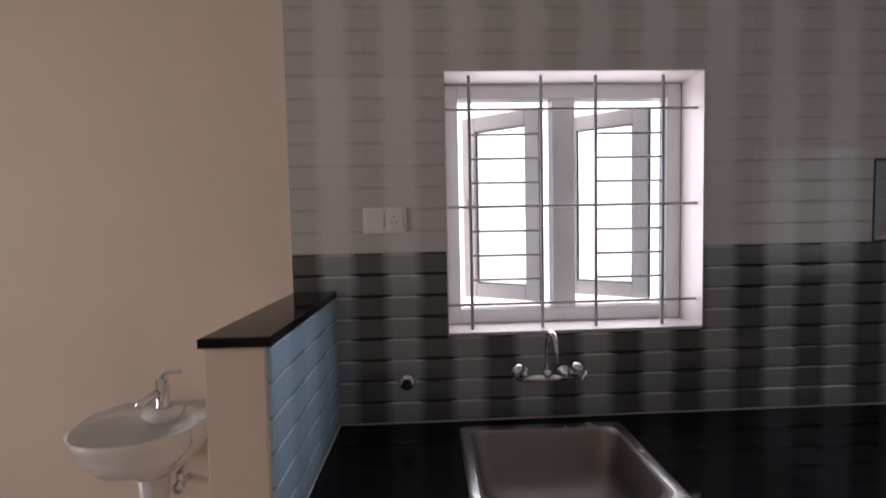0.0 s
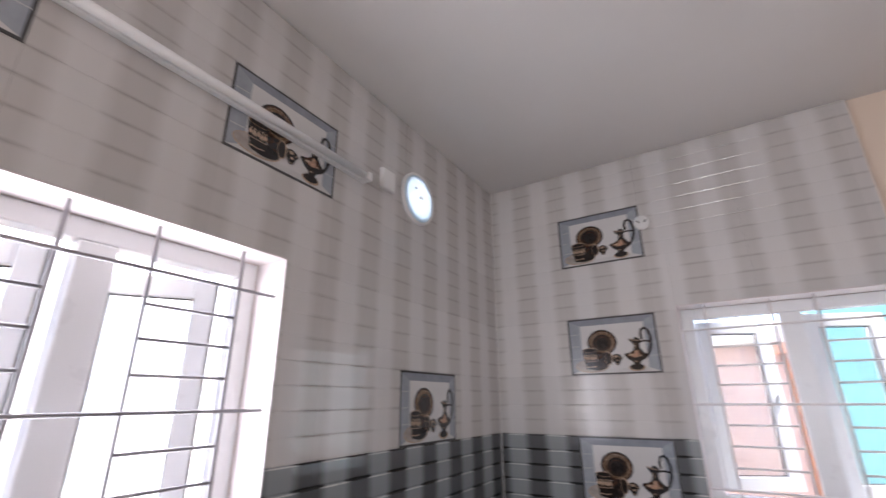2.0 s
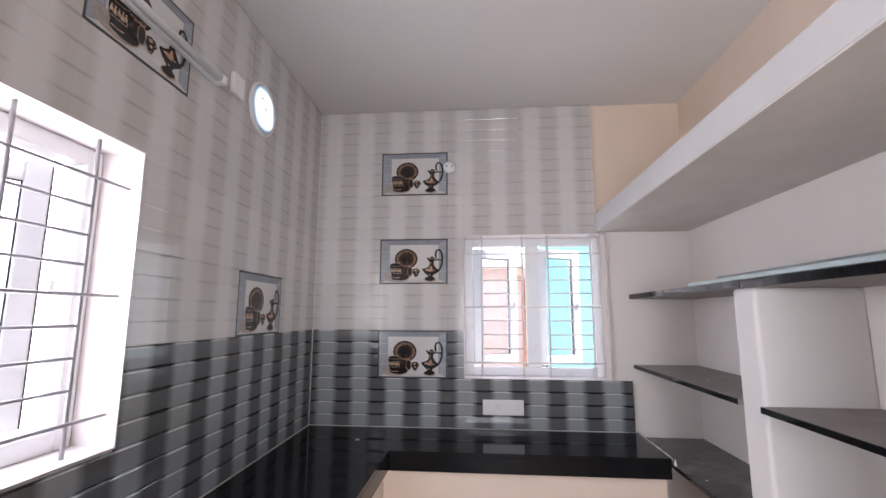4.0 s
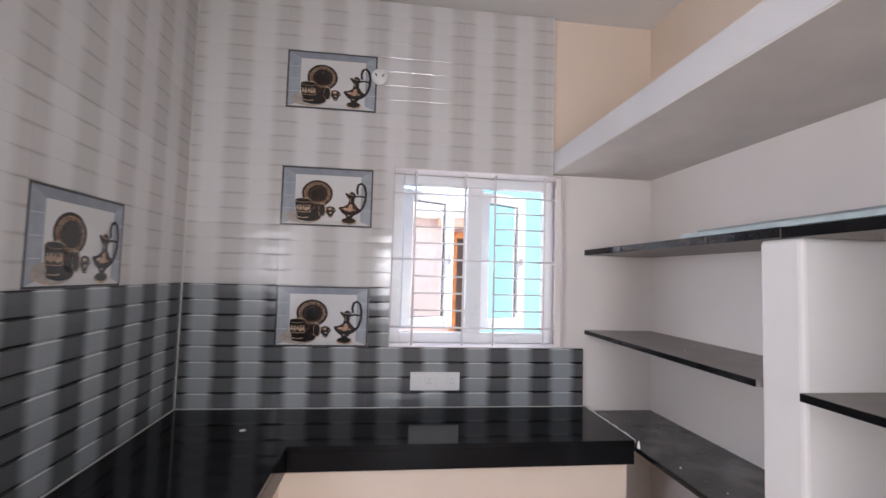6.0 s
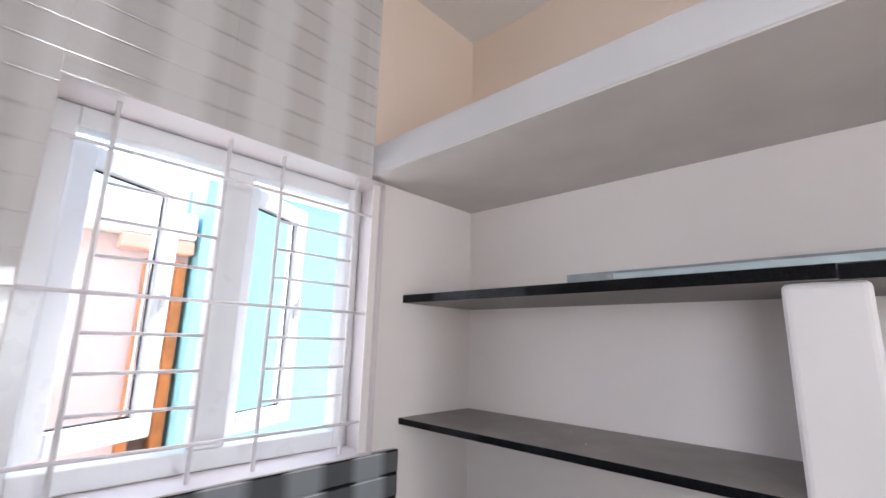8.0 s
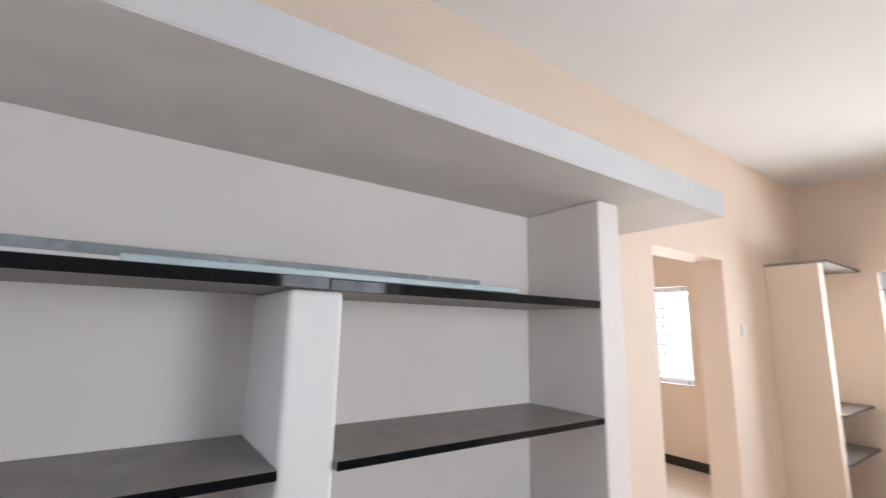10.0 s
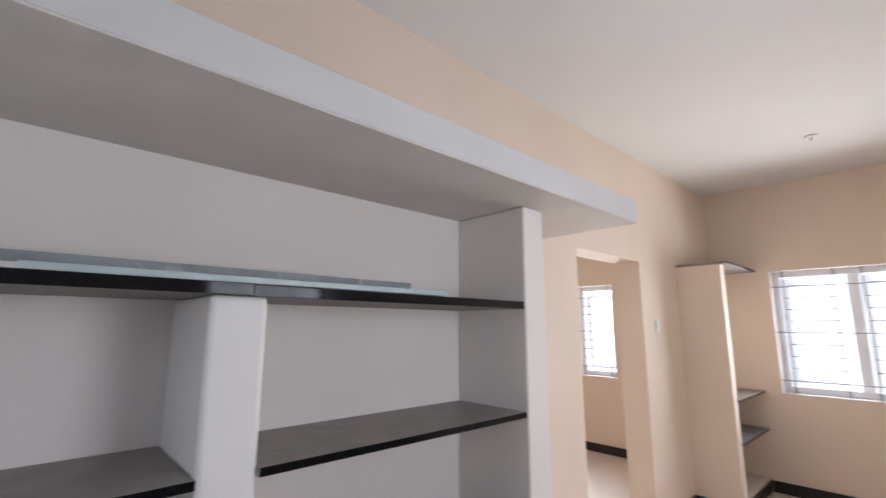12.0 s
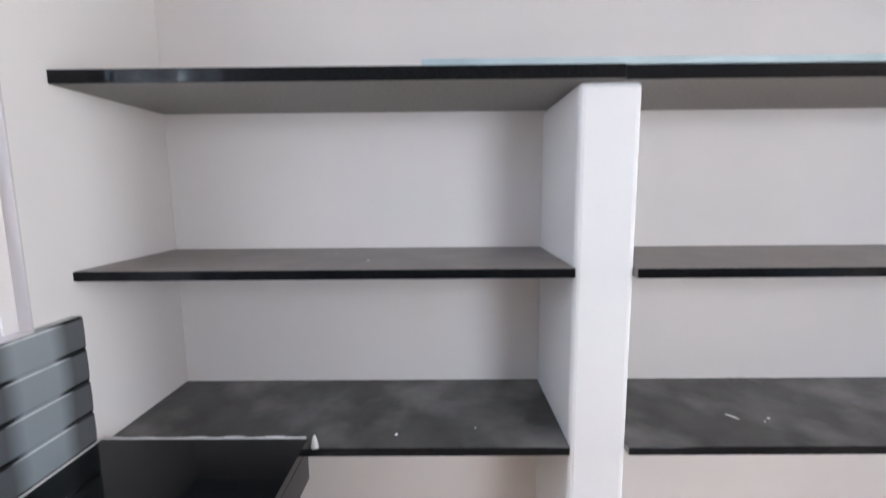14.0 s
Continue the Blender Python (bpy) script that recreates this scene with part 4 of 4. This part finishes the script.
def picture_tile():
    """Printed tile with a niche, a plate, two cups and a jug; origin at its lower left corner."""
    ob = thing("picture_tile", I4, "glazed picture tile printed with brown crockery in a niche", "picture tile", "picture tiles on the walls")
    W, H, y = TILE_W, TILE_H, 0.0
    part("tile_body", box(0.0008, W - 0.0008, 0.0, 0.0092, 0.0008, H - 0.0008, 0.0006, 1), INK_FRAME, ob)
    b = 0.009
    bx0, bx1, bz0, bz1 = 0.068, 0.397, 0.030, 0.262
    part("print_left_side", flat([(b, b), (bx0, bz0), (bx0, bz1), (b, H - b)], -0.0005), INK_SIDE, ob)
    part("print_right_side", flat([(W - b, b), (W - b, H - b), (bx1, bz1), (bx1, bz0)], -0.0005), INK_SIDE, ob)
    part("print_top", flat([(b, H - b), (bx0, bz1), (bx1, bz1), (W - b, H - b)], -0.0005), INK_TOP, ob)
    part("print_base", flat([(b, b), (W - b, b), (bx1, bz0), (bx0, bz0)], -0.0005), INK_SHELF, ob)
    part("print_back", flat([(bx0, bz0), (bx1, bz0), (bx1, bz1), (bx0, bz1)], -0.0005), INK_BACK, ob)
    for z in (0.085, 0.15, 0.215):
        for s in (0, 1):
            x = b + 0.002 if s == 0 else bx1 + 0.004
            part("print_joint", flat([(x, z), (x + 0.05, z + 0.002), (x + 0.05, z + 0.004), (x, z + 0.002)], -0.0008), INK_SHELF, ob)
    px, pz = 0.178, 0.167
    part("print_plate", flat(oval(px, pz, 0.077, 0.068, 36), -0.0009), INK_DARK, ob)
    part("print_plate_rim", flat(oval(px, pz, 0.072, 0.063, 36), -0.0013), INK_BROWN, ob)
    part("print_plate_edge", flat(oval(px, pz, 0.064, 0.056, 36), -0.0017), INK_TAN, ob)
    part("print_plate_band", flat(oval(px, pz, 0.0625, 0.0545, 36), -0.0021), INK_SPECKLE, ob)
    part("print_plate_inner", flat(oval(px + 0.001, pz - 0.001, 0.050, 0.043, 34), -0.0025), INK_DARK, ob)
    part("print_plate_well", flat(oval(px + 0.002, pz - 0.003, 0.040, 0.036, 30), -0.00265), INK_BROWN, ob)
    part("print_plate_hollow", flat(oval(px + 0.002, pz - 0.005, 0.035, 0.031, 30), -0.0028), INK_DARK, ob)
    part("print_saucer", flat(oval(0.114, 0.047, 0.089, 0.035, 32), -0.0029), INK_TAN, ob)
    part("print_saucer_face", flat(oval(0.114, 0.048, 0.085, 0.032, 30), -0.0033), INK_SAUCER, ob)
    part("print_saucer_well", flat(oval(0.140, 0.047, 0.058, 0.024, 28), -0.0037), INK_DARK, ob)
    cup = [(0.070, 0.129), (0.073, 0.088), (0.080, 0.062), (0.088, 0.050), (0.082, 0.036), (0.098, 0.027), (0.128, 0.027), (0.140, 0.036), (0.134, 0.050), (0.141, 0.062), (0.147, 0.088), (0.150, 0.129)]
    part("print_cup", flat(cup, -0.0041), INK_DARK, ob)
    band = [[(x - 0.006, z - h), (x - 0.001, z - h * 0.5), (x + 0.005, z - h), (x + 0.006, z + h * 0.1), (x + 0.002, z + h * 0.4), (x + 0.003, z + h), (x - 0.003, z + h), (x - 0.002, z + h * 0.4), (x - 0.006, z + h * 0.2)] for x, z, h in ((0.083, 0.092, 0.013), (0.097, 0.090, 0.016), (0.112, 0.092, 0.013), (0.126, 0.090, 0.017), (0.139, 0.091, 0.014))]
    part("print_cup_handle", flat(stroke_shape([(0.146, 0.112), (0.158, 0.116), (0.167, 0.108), (0.166, 0.094), (0.156, 0.084), (0.146, 0.080)], 0.007), -0.0042), INK_BROWN, ob)
    part("print_cup_foot_line", flat(stroke_shape([(0.086, 0.043), (0.112, 0.040), (0.137, 0.043)], 0.004), -0.0045), INK_TAN, ob)
    for p in band:
        part("print_cup_band", flat(p, -0.0045), INK_TAN, ob)
    part("print_cup_line", flat([(0.075, 0.071), (0.145, 0.070), (0.145, 0.0675), (0.076, 0.0685)], -0.0045), INK_TAN, ob)
    part("print_cup_mouth", flat(oval(0.110, 0.129, 0.040, 0.012, 24), -0.0049), INK_TAN, ob)
    part("print_cup_inside", flat(oval(0.110, 0.1285, 0.0375, 0.0098, 24), -0.0053), INK_DARK, ob)
    part("print_lying_cup", flat([(0.146, 0.100), (0.170, 0.110), (0.205, 0.116), (0.208, 0.050), (0.178, 0.046), (0.150, 0.056)], -0.0037), INK_DARK, ob)
    for p in [oval(0.162, 0.092, 0.010, 0.004, 9), oval(0.182, 0.066, 0.012, 0.004, 9), oval(0.186, 0.098, 0.007, 0.003, 8)]:
        part("print_lying_cup_mark", flat(p, -0.0041), INK_BROWN, ob)
    part("print_lying_cup_mouth", flat(oval(0.206, 0.083, 0.019, 0.035, 24), -0.0045), INK_TAN, ob)
    part("print_lying_cup_inside", flat(oval(0.204, 0.083, 0.0155, 0.031, 24), -0.0049), INK_DARK, ob)
    part("print_creamer", flat([(0.226, 0.098), (0.246, 0.104), (0.264, 0.098), (0.276, 0.082), (0.264, 0.068), (0.254, 0.046), (0.240, 0.046), (0.232, 0.062), (0.224, 0.070)], -0.0053), INK_DARK, ob)
    for p in [[(0.234, 0.094), (0.250, 0.097), (0.256, 0.088), (0.238, 0.082)], oval(0.248, 0.070, 0.007, 0.005, 8), oval(0.266, 0.083, 0.005, 0.003, 8), oval(0.246, 0.052, 0.006, 0.003, 8)]:
        part("print_creamer_light", flat(p, -0.0057), INK_TAN, ob)
    jx = 0.350
    part("print_jug_foot", flat(oval(jx - 0.010, 0.030, 0.040, 0.018, 26), -0.0025), INK_TAN, ob)
    part("print_jug_base", flat(oval(jx - 0.010, 0.034, 0.034, 0.015, 24), -0.0029), INK_DARK, ob)
    jug = [(jx - 0.022, 0.040), (jx - 0.026, 0.058), (jx - 0.046, 0.072), (jx - 0.064, 0.094), (jx - 0.062, 0.102), (jx - 0.038, 0.106), (jx - 0.018, 0.118), (jx - 0.012, 0.142), (jx - 0.034, 0.172), (jx - 0.030, 0.178),
           (jx - 0.012, 0.172), (jx - 0.006, 0.182), (jx + 0.008, 0.182), (jx + 0.022, 0.168), (jx + 0.016, 0.150), (jx + 0.014, 0.128), (jx + 0.030, 0.106), (jx + 0.050, 0.090), (jx + 0.040, 0.074), (jx + 0.014, 0.060), (jx + 0.004, 0.042)]
    part("print_jug", flat(jug, -0.0033), INK_DARK, ob)
    part("print_jug_belly", flat([(jx - 0.056, 0.096), (jx - 0.016, 0.116), (jx + 0.014, 0.116), (jx + 0.028, 0.094), (jx - 0.006, 0.080), (jx - 0.040, 0.082)], -0.0037), INK_BROWN, ob)
    shine = [[(jx - 0.046, 0.094), (jx - 0.026, 0.100), (jx - 0.018, 0.092), (jx - 0.036, 0.088)], [(jx - 0.014, 0.110), (jx + 0.002, 0.112), (jx + 0.008, 0.098), (jx - 0.006, 0.092)], oval(jx + 0.016, 0.088, 0.006, 0.004, 8), oval(jx - 0.006, 0.140, 0.002, 0.014, 8), oval(jx - 0.012, 0.060, 0.006, 0.003, 8)]
    for p in shine:
        part("print_jug_light", flat(p, -0.0041), INK_TAN, ob)
    part("print_jug_figure", flat([(jx - 0.030, 0.084), (jx - 0.008, 0.080), (jx + 0.012, 0.086), (jx + 0.006, 0.100), (jx + 0.002, 0.116), (jx - 0.006, 0.120), (jx - 0.010, 0.104), (jx - 0.022, 0.098)], -0.0044), INK_FLESH, ob)
    part("print_jug_lip", flat(stroke_shape([(jx - 0.030, 0.177), (jx - 0.012, 0.168), (jx + 0.012, 0.166)], 0.004), -0.0041), INK_TAN, ob)
    handle = [(jx + 0.042, 0.082), (jx + 0.058, 0.104), (jx + 0.070, 0.140), (jx + 0.072, 0.180), (jx + 0.064, 0.214), (jx + 0.048, 0.228), (jx + 0.032, 0.220), (jx + 0.026, 0.196), (jx + 0.030, 0.170)]
    part("print_jug_handle", flat(stroke_shape(handle, 0.012), -0.0037), INK_DARK, ob)
    part("print_jug_strut", flat(stroke_shape([(jx + 0.014, 0.156), (jx + 0.040, 0.162), (jx + 0.068, 0.156)], 0.009), -0.0045), INK_DARK, ob)
    return ob


def place_pictures():
    first = picture_tile()
    spots = [NORTH @ pose(NU + i * TILE_W, 0, COUNTER + j * TILE_H) for i, j in sorted(N_PICS)] + [EASTM @ pose(EU + i * TILE_W, 0, COUNTER + j * TILE_H) for i, j in sorted(E_PICS)]
    first.matrix_basis = spots[0]
    for m in spots[1:]:
        copy_thing(first, m)


place_pictures()
U_CORNER = -1.6025
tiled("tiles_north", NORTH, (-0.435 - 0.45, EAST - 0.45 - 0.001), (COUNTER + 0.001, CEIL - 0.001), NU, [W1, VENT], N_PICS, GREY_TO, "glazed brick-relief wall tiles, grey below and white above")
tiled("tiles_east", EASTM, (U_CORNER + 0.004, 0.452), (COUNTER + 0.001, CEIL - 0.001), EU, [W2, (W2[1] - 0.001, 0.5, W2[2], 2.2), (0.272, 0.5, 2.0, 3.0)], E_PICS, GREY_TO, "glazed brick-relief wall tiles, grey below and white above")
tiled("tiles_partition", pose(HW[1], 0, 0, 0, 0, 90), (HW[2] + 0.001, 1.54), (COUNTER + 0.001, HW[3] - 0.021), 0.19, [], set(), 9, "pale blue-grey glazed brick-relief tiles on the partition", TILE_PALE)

# lining of the vent hole
tagged(framed("vent_lining", VENT[0] + 0.0005, VENT[1] - 0.0005, VENT[2] + 0.0005, VENT[3] - 0.0005, 0.031, 0.259, 0.004, WHITE, None, 0), "white lined hole behind the vent cover", "lining", "", "structure").matrix_basis = NORTH


def sealant_bead(a, b, label="thin white sealant line where the counter meets the tiles"):
    """White sealant along a joint from a to b, heights above the counter."""
    a, b = Vector(a).to_3d(), Vector(b).to_3d()
    n, rnd = int((b - a).length / 0.06), random.Random(round(a.x * 100))
    ob = thing("sealant_bead", pose(a.x, a.y, COUNTER + 0.0005), label, "sealant", "sealant lines")
    pts = [(b - a) * k / n + Vector((rnd.uniform(-0.0006, 0.0006), rnd.uniform(-0.0006, 0.0006), 0.001)) for k in range(n + 1)]
    part("bead", pipe([tuple(p) for p in pts], 0.0026, 6), GROUT, ob, smooth=True)


NORTH_FOOT = [tuple((NORTH @ Vector((u, -0.003, 0)))[:2]) for u in (-0.288 - 0.45, EAST - 0.45 - 0.004)]
sealant_bead(NORTH_FOOT[0], NORTH_FOOT[1])
sealant_bead((EAST - 0.003, NORTH_FOOT[1][1]), (EAST - 0.003, -0.45))
sealant_bead((EAST - 0.002, NORTH_FOOT[1][1], 0.004), (EAST - 0.002, NORTH_FOOT[1][1], CEIL - COUNTER - 0.003), "thin white grout line in the tiled corner")
sealant_bead((HW[1] + 0.003, HW[2] + 0.06), (HW[1] + 0.003, NORTH_FOOT[0][1]))


def joint_filler():
    ob = thing("mortar_fillet", pose(0, -0.464, COUNTER - 0.012), "rough pale mortar line at the counter's end", "mortar")
    bm = bmesh.new()
    x, rnd = CF_E + 0.005, random.Random(4)
    while x < EAST - 0.02:
        w = rnd.uniform(0.02, 0.05)
        add_box(bm, x, min(x + w, EAST - 0.003), -0.004 - rnd.uniform(0, 0.003), 0.003, 0, 0.0125 + rnd.uniform(0, 0.003), 0.0015, 1)
        x += w * 0.98
    part("fillet", bm, GROUT, ob)
    part("lump", lathe([(0.010, 0.0), (0.008, 0.010), (0.0065, 0.019), (0.003, 0.030), (0.0, 0.034)], 7, Matrix.Translation((CF_E - 0.012, -0.008, -0.018)), 1.0, 0.7), GROUT, ob)


joint_filler()


def crumb(x, y, z, r, seed):
    rnd = random.Random(seed)
    ob = thing("plaster_crumb", pose(x, y, z + 0.0004, 0, 0, rnd.uniform(0, 360)), "dried white plaster crumb on the granite shelf", "plaster", "plaster crumbs")
    part("crumb", lathe([(0.0, 0.0), (r, 0.0), (r * 0.8, r * 0.35), (r * 0.3, r * 0.6), (0.0, r * 0.6)], 7, I4, 1.0, rnd.uniform(0.4, 0.8)), WHITE, ob)


def plaster_streak(x, y, z, turn):
    ob = thing("plaster_streak", pose(x, y, z + 0.0004, 0, 0, turn), "dried white plaster streak on the granite shelf", "plaster", "plaster crumbs")
    part("streak", lathe([(0.0, 0.0), (0.012, 0.0), (0.010, 0.0016), (0.004, 0.0026), (0.0, 0.0026)], 9, I4, 1.6, 0.22), WHITE, ob)


plaster_streak(1.06, -0.61, 0.728, 125)
for k, (x, y, z) in enumerate(((2.13, -0.72, 1.160), (2.02, -0.60, 1.160), (0.97, -0.60, 0.728), (0.99, -0.585, 0.728), (1.75, -0.56, 0.728), (1.95, -0.53, 0.728))):
    crumb(x, y, z, 0.003 + 0.001 * (k % 3), k)
